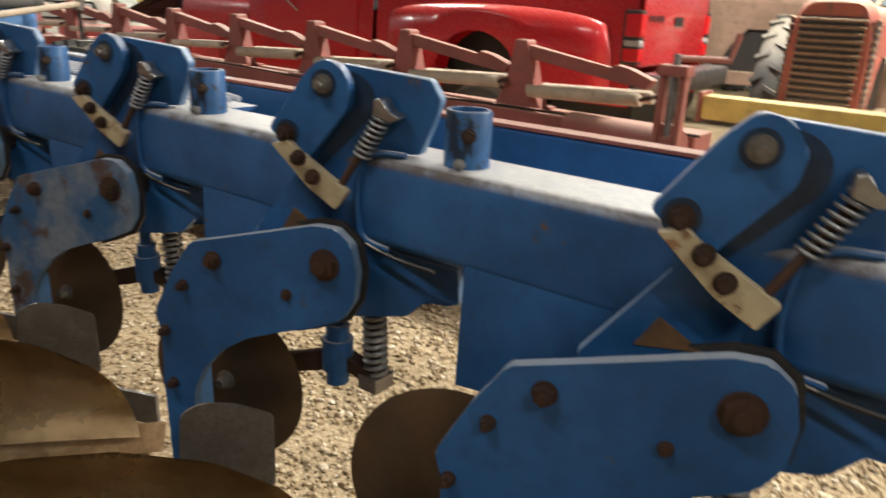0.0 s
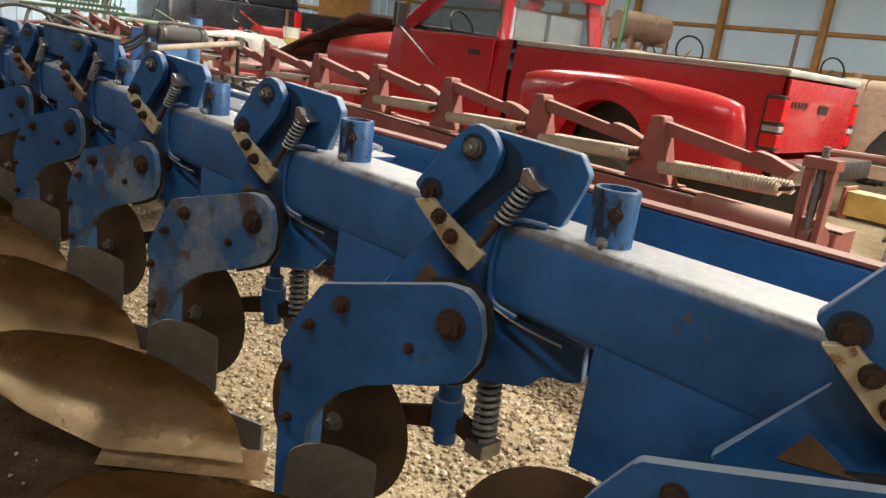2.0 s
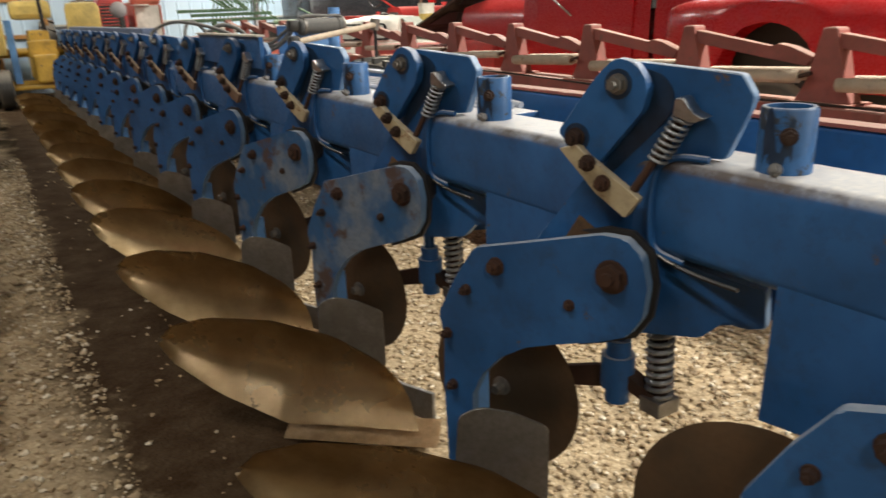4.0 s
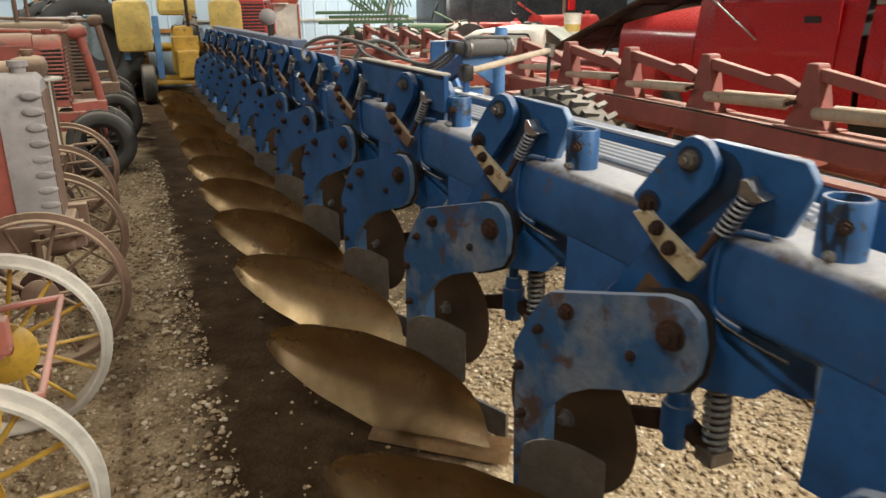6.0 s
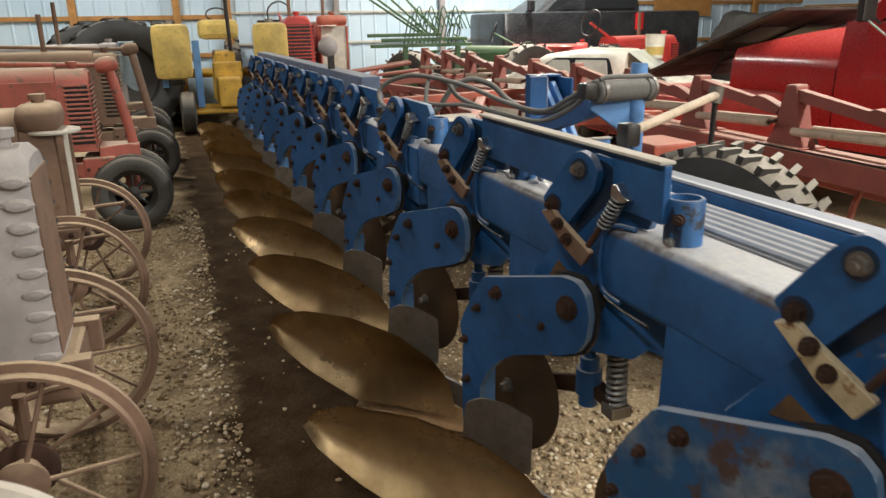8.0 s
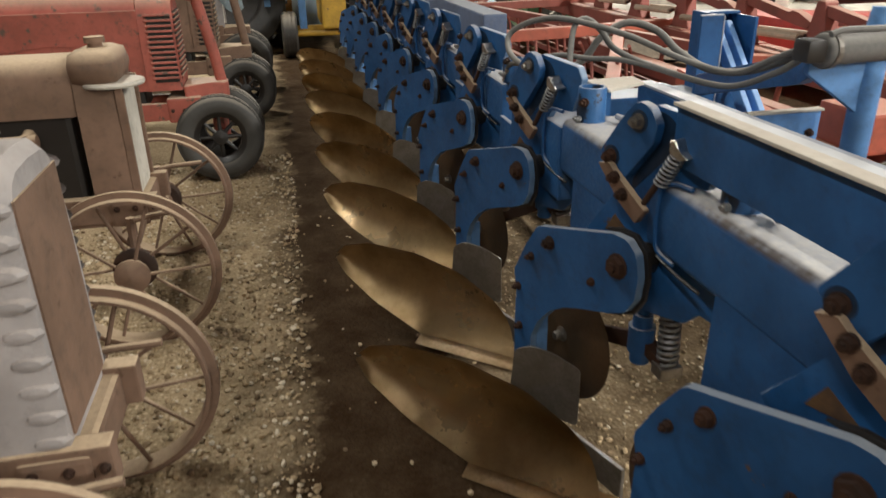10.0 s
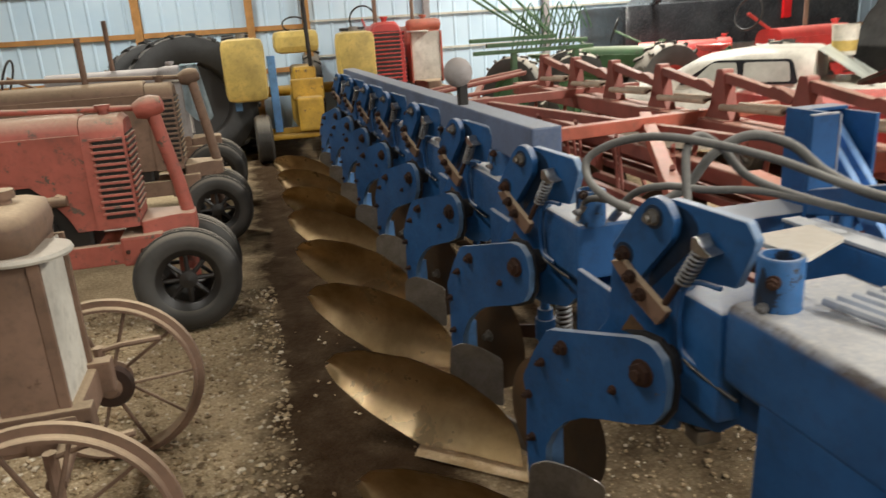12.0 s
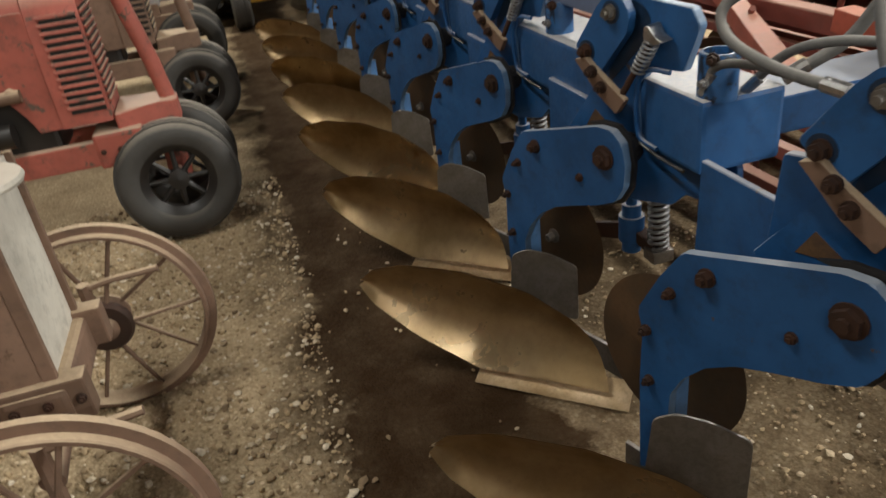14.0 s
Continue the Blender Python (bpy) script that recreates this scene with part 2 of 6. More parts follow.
# pale base colour stands in for light reflected by the cream car's glass
PALEGLASS = plain("pale_reflection_glass", (0.50, 0.52, 0.46), 0.35, var=0.35, scale=3)
CLOTH = plain("grey_seat_cloth", (0.15, 0.15, 0.145), 0.9, var=0.2, scale=40)
SHARE = metalled("scoured_share", (0.66, 0.51, 0.33), (0.46, 0.32, 0.17), 0.4, 0.6)
RUBBER = painted("dusty_rubber", (0.022, 0.022, 0.022), dust=(0.44, 0.38, 0.30), dusty=0.85, wear=0.0, rough=0.6, side=0.09)
RUBBERDARK = painted("black_rubber", (0.014, 0.014, 0.015), dust=(0.30, 0.27, 0.23), dusty=0.35, wear=0.0, rough=0.6, side=0.04)
HOSE = painted("dusty_hose", (0.05, 0.05, 0.05), dust=(0.36, 0.34, 0.31), dusty=0.8, wear=0.0, rough=0.75, side=0.35)
TRACRED = painted("faded_tractor_red", (0.34, 0.055, 0.035), dust=(0.52, 0.40, 0.29), dusty=0.97, wear=0.7, under=(0.07, 0.04, 0.03), rough=0.6, side=0.13, grimy=0.8)
TRACRUST = painted("rusty_iron", (0.16, 0.085, 0.055), dust=(0.58, 0.44, 0.29), dusty=0.95, wear=0.6, under=(0.10, 0.05, 0.03), rough=0.75, side=0.12, grimy=0.7)
TRACGREY = painted("dusty_grey_paint", (0.34, 0.315, 0.315), dust=(0.42, 0.36, 0.32), dusty=0.7, wear=0.3, rough=0.65, side=0.3)
PALE = painted("pale_dusty_sheet", (0.60, 0.57, 0.50), dust=(0.50, 0.42, 0.34), dusty=0.7, wear=0.2, rough=0.7, side=0.3)
YELLOW = painted("tank_yellow", (0.62, 0.44, 0.10), dust=(0.5, 0.4, 0.28), dusty=0.4, wear=0.2, rough=0.5)
GOLD = painted("spoke_yellow", (0.62, 0.36, 0.02), dusty=0.4, wear=0.5)
PINKRED = painted("pale_red_axle", (0.50, 0.13, 0.09), dusty=0.6, wear=0.4, side=0.3)
BRIGHTRED = painted("bright_red", (0.55, 0.012, 0.012), dusty=0.3, wear=0.1, rough=0.35)
GREEN = painted("implement_green", (0.03, 0.13, 0.04), dusty=0.5, wear=0.4)
BLACKPAINT = painted("black_paint", (0.012, 0.013, 0.016), dust=(0.2, 0.2, 0.2), dusty=0.2, wear=0.0, rough=0.2, side=0.04)
WHITEPAINT = painted("cream_car_paint", (0.68, 0.65, 0.56), dusty=0.3, wear=0.1, rough=0.4)
WOOD = plain("framing_timber", (0.47, 0.23, 0.07), 0.75, var=0.3, scale=5)
GLASSDARK = plain("dark_car_glass", (0.02, 0.022, 0.025), 0.08, var=0.1)
LENSRED = plain("red_lens", (0.50, 0.012, 0.014), 0.15, var=0.1)
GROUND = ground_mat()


def steel_sheet():
    m, nt, b = _mat("white_wall_sheet")
    n = _noise(nt, 0.7, 5, rnd=False)
    c = _mix(nt, _ramp(nt, n.outputs["Fac"], 0.3, 0.7), (0.52, 0.68, 0.82), (0.66, 0.80, 0.90))
    nt.links.new(c, b.inputs["Base Color"])
    b.inputs["Roughness"].default_value = 0.32
    return m


SHEET = steel_sheet()
# dull tones for the unseen ceiling and walls, to keep bounced light low
LINER = plain("unseen_ceiling_grey", (0.10, 0.10, 0.096), 0.8)
UNSEENGREY = plain("unseen_wall_grey", (0.16, 0.155, 0.145), 0.6)


# mesh helpers -------------------------------------------------------------------
def part(name, bm, material, parent=None, label=""):
    me = bpy.data.meshes.new(name)
    bmesh.ops.recalc_face_normals(bm, faces=bm.faces)
    bm.to_mesh(me)
    bm.free()
    me.materials.append(material)
    ob = new(name, me)
    if parent is not None:
        ob.parent = parent
    else:
        ob.matrix_basis = PLACE
    if label:
        ob["label"] = label
    return ob


def smooth(ob, angle=40):
    me = ob.data
    me.polygons.foreach_set("use_smooth", [True] * len(me.polygons))
    me.set_sharp_from_angle(angle=radians(angle))
    return ob


def thing(name, label, category, group="", loc=None):
    e = new(name)
    e.empty_display_size = 0.2
    e.matrix_basis = PLACE if loc is None else PLACE @ loc
    return tagged(e, label, category, group)


def add_box(bm, lo, hi, m=None, bevel=0.0, segments=2):
    r = bmesh.ops.create_cube(bm, size=1.0)
    vs = r["verts"]
    c = [(a + b) / 2 for a, b in zip(lo, hi)]
    s = [b - a for a, b in zip(lo, hi)]
    for v in vs:
        v.co = Vector((v.co.x * s[0] + c[0], v.co.y * s[1] + c[1], v.co.z * s[2] + c[2]))
    if bevel > 0:
        es = list({e for v in vs for e in v.link_edges})
        out = bmesh.ops.bevel(bm, geom=es, offset=bevel, segments=segments, affect="EDGES", profile=0.6 if segments == 2 else 0.5)
        vs = list({v for f in out["faces"] for v in f.verts} | {v for v in vs if v.is_valid})
    if m is not None:
        for v in vs:
            v.co = m @ v.co
    return vs


def box(lo, hi, m=None, bevel=0.0, segments=2):
    bm = bmesh.new()
    add_box(bm, lo, hi, m, bevel, segments)
    return bm


def add_cyl(bm, p, q, r, r2=None, seg=16, caps=True):
    p, q = Vector(p), Vector(q)
    d = q - p
    res = bmesh.ops.create_cone(bm, cap_ends=caps, segments=seg, radius1=r, radius2=r if r2 is None else r2, depth=d.length)
    m = Matrix.Translation((p + q) / 2) @ d.to_track_quat("Z", "Y").to_matrix().to_4x4()
    for v in res["verts"]:
        v.co = m @ v.co
    return res["verts"]


def cyl(p, q, r, r2=None, seg=16, caps=True):
    bm = bmesh.new()
    add_cyl(bm, p, q, r, r2, seg, caps)
    return bm


def add_lathe(bm, profile, seg=32, m=None, closed=False):
    """Turns (radius, height) pairs round local z."""
    rings = []
    for r, h in profile:
        ring = []
        for i in range(seg):
            a = 2 * math.pi * i / seg
            co = Vector((r * math.cos(a), r * math.sin(a), h))
            ring.append(bm.verts.new(m @ co if m is not None else co))
        rings.append(ring)
    pairs = list(zip(rings, rings[1:])) + ([(rings[-1], rings[0])] if closed else [])
    for a, b in pairs:
        for i in range(seg):
            j = (i + 1) % seg
            bm.faces.new((a[i], a[j], b[j], b[i]))
    return bm


def lathe(profile, seg=32, m=None, closed=False):
    return add_lathe(bmesh.new(), profile, seg, m, closed)


def add_tube(bm, pts, r, seg=8, closed=False, caps=True):
    pts = [Vector(p) for p in pts]
    n = len(pts)
    rings = []
    ref = None
    for i, p in enumerate(pts):
        a = pts[(i - 1) % n] if closed else pts[max(i - 1, 0)]
        b = pts[(i + 1) % n] if closed else pts[min(i + 1, n - 1)]
        t = (b - a).normalized()
        if ref is None:
            ref = t.orthogonal().normalized()
        ref = (ref - t * ref.dot(t)).normalized()
        w = t.cross(ref)
        rings.append([bm.verts.new(p + r * (math.cos(2 * math.pi * k / seg) * ref + math.sin(2 * math.pi * k / seg) * w)) for k in range(seg)])
    for i in range(n if closed else n - 1):
        a, b = rings[i], rings[(i + 1) % n]
        for k in range(seg):
            bm.faces.new((a[k], a[(k + 1) % seg], b[(k + 1) % seg], b[k]))
    if caps and not closed:
        bm.faces.new(rings[0])
        bm.faces.new(list(reversed(rings[-1])))
    return bm


def tube(pts, r, seg=8, closed=False):
    return add_tube(bmesh.new(), pts, r, seg, closed)


def spline(pts, n=8):
    """Points of a smooth curve through pts."""
    P = [Vector(p) for p in pts]
    P = [2 * P[0] - P[1]] + P + [2 * P[-1] - P[-2]]
    out = []
    for i in range(1, len(P) - 2):
        for k in range(n):
            t = k / n
            a, b, c, d = P[i - 1:i + 3]
            out.append(0.5 * (2 * b + (c - a) * t + (2 * a - 5 * b + 4 * c - d) * t * t + (3 * b - a - 3 * c + d) * t ** 3))
    out.append(P[-2])
    return out


def coil(p, q, r, wire, turns, seg=6, per=12):
    p, q = Vector(p), Vector(q)
    d = q - p
    m = d.to_track_quat("Z", "Y").to_matrix()
    pts = [p + m @ Vector((r * math.cos(2 * math.pi * i / per), r * math.sin(2 * math.pi * i / per), d.length * i / (per * turns))) for i in range(int(per * turns) + 1)]
    return tube(pts, wire, seg)


def add_plate(bm, outline, place, thick, bevel=0.004):
    """A flat plate: outline of (a, b) pairs, place(a, b, depth) gives the point; front face at depth 0."""
    f = [bm.verts.new(place(a, b, 0.0)) for a, b in outline]
    k = [bm.verts.new(place(a, b, thick)) for a, b in outline]
    n = len(outline)
    face = bm.faces.new(f)
    bm.faces.new(list(reversed(k)))
    for i in range(n):
        bm.faces.new((f[i], k[i], k[(i + 1) % n], f[(i + 1) % n]))
    if bevel:
        bmesh.ops.bevel(bm, geom=list(face.edges), offset=bevel, segments=1, affect="EDGES")
    return bm


def plate(outline, place, thick, bevel=0.004):
    return add_plate(bmesh.new(), outline, place, thick, bevel)


def rounded(pts, r=0.02, n=4):
    """A polygon with its corners rounded."""
    out = []
    N = len(pts)
    for i in range(N):
        p = Vector(pts[i])
        a = Vector(pts[i - 1]) - p
        b = Vector(pts[(i + 1) % N]) - p
        ra = min(r, a.length * 0.45)
        rb = min(r, b.length * 0.45)
        p0, p2 = p + a.normalized() * ra, p + b.normalized() * rb
        for k in range(n + 1):
            t = k / n
            q = p0 * (1 - t) ** 2 + p * 2 * t * (1 - t) + p2 * t * t
            out.append((q.x, q.y))
    return out


def add_hexbolt(bm, p, axis, r, h):
    p, axis = Vector(p), Vector(axis).normalized()
    add_cyl(bm, p - axis * 0.003, p + axis * 0.005, r * 1.25, seg=14)
    add_cyl(bm, p, p + axis * h, r, seg=6)
    add_cyl(bm, p + axis * (h * 0.9), p + axis * (h * 1.5), r * 0.5, seg=8)


def sheet_grid(fn, nu, nv, thick=0.0):
    """A curved sheet from fn(u, v)."""
    bm = bmesh.new()
    g = [[bm.verts.new(fn(i / nu, j / nv)) for j in range(nv + 1)] for i in range(nu + 1)]
    for i in range(nu):
        for j in range(nv):
            bm.faces.new((g[i][j], g[i + 1][j], g[i + 1][j + 1], g[i][j + 1]))
    if thick:
        bmesh.ops.solidify(bm, geom=list(bm.faces), thickness=thick)
    return bm


def lerp_list(tab, u):
    for (a, p), (b, q) in zip(tab, tab[1:]):
        if u <= b:
            t = (u - a) / (b - a)
            return Vector(p).lerp(Vector(q), t)
    return Vector(tab[-1][1])


# the building ---------------------------------------------------------------
X0, X1, Y0, Y1, H = -9.0, 16.0, -8.0, 18.0, 5.5
_f = bmesh.new()
_n = 60
_vs = [[_f.verts.new((X0 - 0.3 + (X1 - X0 + 0.6) * i / _n, Y0 - 0.3 + (Y1 - Y0 + 0.6) * j / _n, 0.012 * noise.noise(Vector((i * 0.5, j * 0.5, 0))) - 0.012)) for j in range(_n + 1)] for i in range(_n + 1)]
for i in range(_n):
    for j in range(_n):
        _f.faces.new((_vs[i][j], _vs[i + 1][j], _vs[i + 1][j + 1], _vs[i][j + 1]))
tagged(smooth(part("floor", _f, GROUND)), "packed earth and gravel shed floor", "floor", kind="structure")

for nm, lo, hi in (("wall_south", (X0 - 0.2, Y0 - 0.2, 0), (X1 + 0.2, Y0, H)), ("wall_west", (X0 - 0.2, Y0, 0), (X0, Y1, H)), ("wall_east", (X1, Y0, 0), (X1 + 0.2, Y1, H))):
    tagged(part(nm, box(lo, hi), SHEET if nm == "wall_east" else UNSEENGREY), "white steel shed wall" if nm == "wall_east" else "unseen dull grey shed wall", "wall", kind="structure")
tagged(part("ceiling", box((X0 - 0.2, Y0 - 0.2, H), (X1 + 0.2, Y1 + 0.2, H + 0.15)), LINER), "unseen grey shed ceiling", "ceiling", kind="structure")


def ribbed_wall(x0, x1, y, z0, z1):
    bm = bmesh.new()
    prof = []
    x = x0
    while x < x1 - 1e-6:
        for dx, d in ((0, 0), (0.17, 0), (0.19, 0.02), (0.215, 0.02), (0.235, 0)):
            if x + dx < x1:
                prof.append((x + dx, y - d))
        x += 0.305
    prof.append((x1, y))
    ring = prof + [(x1, y + 0.2), (x0, y + 0.2)]
    lo = [bm.verts.new((a, b, z0)) for a, b in ring]
    hi = [bm.verts.new((a, b, z1)) for a, b in ring]
    n = len(ring)
    for i in range(n):
        bm.faces.new((lo[i], lo[(i + 1) % n], hi[(i + 1) % n], hi[i]))
    bm.faces.new(hi)
    bm.faces.new(list(reversed(lo)))
    return bm


wall_n = tagged(part("wall_north", ribbed_wall(X0 - 0.2, X1 + 0.2, Y1, 0, H), SHEET), "pale blue-white ribbed steel end wall", "wall", kind="structure")

for lx, powers in LAMP_ROWS:
    for y, power in zip(LAMP_YS, powers):
        lt = thing("ceiling_light", "unseen long white shop light hung below the ceiling", "light", "ceiling lights", pose(lx, y, LAMP_Z))
        part("housing", box((-0.22, -1.2, 0.02), (0.22, 1.2, 0.10), bevel=0.01), WHITEPAINT, lt)
        part("bracket", box((-0.03, -0.03, 0.10), (0.03, 0.03, H - LAMP_Z)), GREYSTEEL, lt)
        lamp = bpy.data.lights.new("unseen_shop_light", "AREA")
        lamp.shape, lamp.size, lamp.size_y, lamp.energy = "RECTANGLE", 0.4 * MODULE, 2.4 * MODULE, power * MODULE ** 2
        lamp.color = (0.98, 0.96, 0.885)
        lo = new("unseen_shop_light", lamp)
        lo.matrix_basis = pose(lx * MODULE, y * MODULE, LAMP_Z * MODULE)


def timber(name, lo, hi):
    return tagged(part(name, box(lo, hi, bevel=0.006), WOOD), "orange-brown timber wall framing", "timber", kind="structure")


# timber framing and girts of the end wall
for x in (-8.2, -5.4, -2.7, -0.75, 0.27, 10.1, 14.3):
    timber("wall_post", (x - 0.07, Y1 - 0.16, 0), (x + 0.07, Y1 - 0.024, H))
for z in (1.25, 2.02, 2.80, 3.6):
    timber("wall_girt", (X0, Y1 - 0.07, z - 0.045), (0.2, Y1 - 0.026, z + 0.045))
for z in (1.3, 2.25, 2.9):
    timber("wall_girt", (10.2, Y1 - 0.07, z - 0.045), (X1, Y1 - 0.026, z + 0.045))
tagged(part("wall_panel", box((11.0, Y1 - 0.12, 1.9), (12.8, Y1 - 0.075, 3.6)), WOOD), "orange plywood panel on the end wall", "panel", kind="structure")
for z in (1.45, 2.1, 2.55, 3.1):
    tagged(part("wall_rail", box((0.36, Y1 - 0.065, z - 0.02), (10.0, Y1 - 0.024, z + 0.02)), WHITEPAINT), "white horizontal steel wall rail", "rail", kind="structure")
for x in (5.1, 2.6, 7.6):
    tagged(part("wall_column", box((x - 0.06, Y1 - 0.2, 0), (x + 0.06, Y1 - 0.068, H), bevel=0.005), TRACGREY), "grey steel wall column", "column", kind="structure")
for y in (-6.5, -4.0, -1.6, 0.8, 3.2, 5.6, 8.0, 10.4, 12.8, 15.2):
    timber("wall_post", (X1 - 0.16, y - 0.07, 0), (X1 - 0.004, y + 0.07, H))
for z in (1.3, 2.1, 2.9, 3.7):
    timber("wall_girt", (X1 - 0.07, Y0, z - 0.045), (X1 - 0.008, Y1 - 0.2, z + 0.045))


# the plow -------------------------------------------------------------------
SX, SY = -0.302, 0.9533       # direction from the front of a leg to its back
NX, NY = 0.9533, 0.302        # from the aisle side of a leg plate to its far side


def L3(s, n, z):
    return Vector((SX * s + NX * n, SY * s + NY * n, z))


def at_n(n0):
    return lambda a, b, d: L3(a, n0 + d, b)


def on_bracket(n0):
    """The bracket and its trip parts sit a little behind the leg plate."""
    return lambda a, b, d: L3(a + 0.032, n0 + 0.042 + d, b - 0.010)


def B3(s, n, z):
    return L3(s + 0.032, n + 0.042, z - 0.010)


LEG_OUT = [(0.404, 0.945), (0.30, 0.972), (0.03, 1.045), (-0.03, 1.045), (-0.072, 1.01), (-0.088, 0.94), (-0.08, 0.865), (-0.045, 0.81), (0.03, 0.775), (0.15, 0.735), (0.24, 0.70), (0.32, 0.648), (0.385, 0.575), (0.422, 0.50),
           (0.432, 0.22), (0.522, 0.16), (0.527, 0.50), (0.520, 0.66), (0.538, 0.725), (0.47, 0.85)]
BRACKET_OUT = [(-0.01, 1.43), (-0.245, 1.41), (-0.274, 1.365), (-0.265, 1.335), (-0.225, 1.23), (-0.10, 1.225), (-0.055, 1.16), (-0.067, 1.015), (-0.10, 0.985), (-0.336, 0.955), (-0.344, 0.865),
               (-0.296, 0.853), (-0.252, 0.863), (-0.201, 0.806), (-0.046, 0.777), (0.10, 0.80), (0.27, 0.95), (0.11, 1.15), (0.14, 1.26), (0.06, 1.40)]
LINK_OUT = [(0.02, 1.443), (-0.03, 1.432), (-0.062, 1.385), (-0.052, 1.33), (0.066, 1.184), (0.168, 1.266), (0.066, 1.40)]
GUSSET_OUT = [(-0.335, 1.03), (-0.325, 0.695), (-0.46, 0.715), (-0.70, 0.79), (-0.76, 1.03)]
TOP_EDGE = [(0.0, (-0.085, 0.10, 0.30)), (0.08, (-0.13, 0.14, 0.335)), (0.2, (-0.21, 0.21, 0.395)), (0.45, (-0.40, 0.34, 0.465)), (0.7, (-0.60, 0.47, 0.485)), (0.9, (-0.715, 0.55, 0.455)), (1.0, (-0.765, 0.585, 0.40))]
LOW_EDGE = [(0.0, (-0.02, -0.06, 0.055)), (0.25, (-0.20, 0.11, 0.055)), (0.5, (-0.40, 0.29, 0.05)), (0.75, (-0.60, 0.455, 0.17)), (0.92, (-0.735, 0.56, 0.30)), (1.0, (-0.77, 0.585, 0.38))]


def board(u, v):
    p = lerp_list(LOW_EDGE, u).lerp(lerp_list(TOP_EDGE, u), v)
    k = 0.10 * math.sin(math.pi * v) * (0.25 + 0.75 * math.sin(math.pi * min(1.0, 0.12 + u * 0.88)))
    return p + Vector((0.84, 0.54, -0.1)) * k


def edged(ob):
    """Lighter blue on the cut edges of a plow plate, painting their highlights."""
    ob.data.materials.append(PLATEEDGE)
    for p in ob.data.polygons:
        if abs(p.normal.x * NX + p.normal.y * NY) < 0.85:
            p.material_index = 1


def plow_bottom(worn, disc_shift=0.0, bar_mat=None, disc_z=0.450, lift=0.0):
    th = thing("plow_bottom", "worn grey-blue plow bottom with brown mouldboard and rusty coulter" if worn else "blue steel plow bottom with brown mouldboard and rusty coulter", "plow bottom", "plow bottoms along the frame")
    leg = part("leg_plate", plate(rounded(LEG_OUT, 0.010, 3), at_n(0.0), 0.028, 0.003), BLUEWORN if worn else BLUE, th, "worn paint with rust patches" if worn else "")
    edged(leg)
    for s, z, r, h in ((0.0, 0.95, 0.033, 0.022), (0.33, 0.908, 0.02, 0.022), (0.432, 0.82, 0.013, 0.02), (0.505, 0.672, 0.013, 0.02), (0.49, 0.512, 0.013, 0.02), (0.11, 0.852, 0.012, 0.012)):
        bm = bmesh.new()
        add_hexbolt(bm, L3(s, 0, z), (-NX, -NY, 0), r, h)
        part("bolt", bm, RUST, leg, "rusty bolt head")
    part_out = [(0.10, 1.036), (0.03, 1.057), (-0.035, 1.056), (-0.083, 1.018), (-0.100, 0.94), (-0.091, 0.86), (-0.053, 0.799), (0.03, 0.762), (0.10, 0.738), (0.10, 0.77), (-0.03, 0.83), (-0.06, 0.90), (-0.05, 1.0), (0.02, 1.03)]
    part("grease_band", plate(part_out, at_n(0.031), 0.012, 0), GREASE, th, "black greasy gap")
    part("rust_patch", plate([(0.125, 1.055), (0.165, 0.99), (0.04, 1.0)], on_bracket(0.0778), 0.002, 0), RUSTPATCH, th, "orange rust patch")
    # the frog's light colour paints the light on the leg's edge
    part("frog", box((0, 0, 0), (1, 1, 1), Matrix(((SX * 0.085, NX * 0.05, 0, L3(0.424, 0.03, 0).x), (SY * 0.085, NY * 0.05, 0, L3(0.424, 0.03, 0).y), (0, 0, 0.46, 0.10), (0, 0, 0, 1)))), LITBLUE, th, "frog in the light blue of a lit face")
    br = part("bracket_plate", plate(rounded(BRACKET_OUT, 0.008, 2), on_bracket(0.08), 0.03, 0.003), BLUE, th)
    edged(br)
    part("backing_plate", plate(rounded([(-0.10, 0.99), (-0.336, 0.955), (-0.344, 0.865), (-0.201, 0.806), (-0.046, 0.777), (0.10, 0.80), (0.20, 0.95)], 0.02, 2), at_n(0.20), 0.025, 0.0), BLUE, th)
    smooth(part("weld_rim", tube(spline([B3(-0.20, 0.052, 1.232), B3(-0.13, 0.054, 1.230), B3(-0.085, 0.056, 1.20), B3(-0.072, 0.056, 1.12), B3(-0.075, 0.056, 1.05), B3(-0.095, 0.054, 1.008), B3(-0.16, 0.050, 0.990)], 6), 0.008, 8), BLUE, th, "rounded blue plate rim"))
    # black tube paints the shade in the gap below the beam
    smooth(part("seam_grime", tube(spline([B3(-0.098, 0.046, 1.000), B3(-0.15, 0.038, 0.985), B3(-0.22, 0.024, 0.975), B3(-0.30, 0.004, 0.972)], 5), 0.0055, 6), GREASE, th, "black line painting the shaded gap under the beam"))
    smooth(part("bare_seam", tube(spline([B3(-0.105, 0.041, 1.002), B3(-0.125, 0.038, 0.994), B3(-0.145, 0.033, 0.990)], 4), 0.003, 6), GREYSTEEL, th, "bright grey line in the seam"))
    part("spacer", cyl(L3(0, 0.02, 0.95), L3(0, 0.20, 0.95), 0.05), GREASE, th)
    lk = part("toggle_link", plate(rounded(LINK_OUT, 0.016, 3), on_bracket(0.035), 0.03, 0.003), BLUE, th)
    for s, z, r in ((0.01, 1.385, 0.019), (0.113, 1.258, 0.019)):
        bm = bmesh.new()
        add_hexbolt(bm, B3(s, 0.035, z), (-NX, -NY, 0), r, 0.024)
        part("bolt", bm, GREYSTEEL if z > 1.3 else RUST, lk, "greasy hex nut")
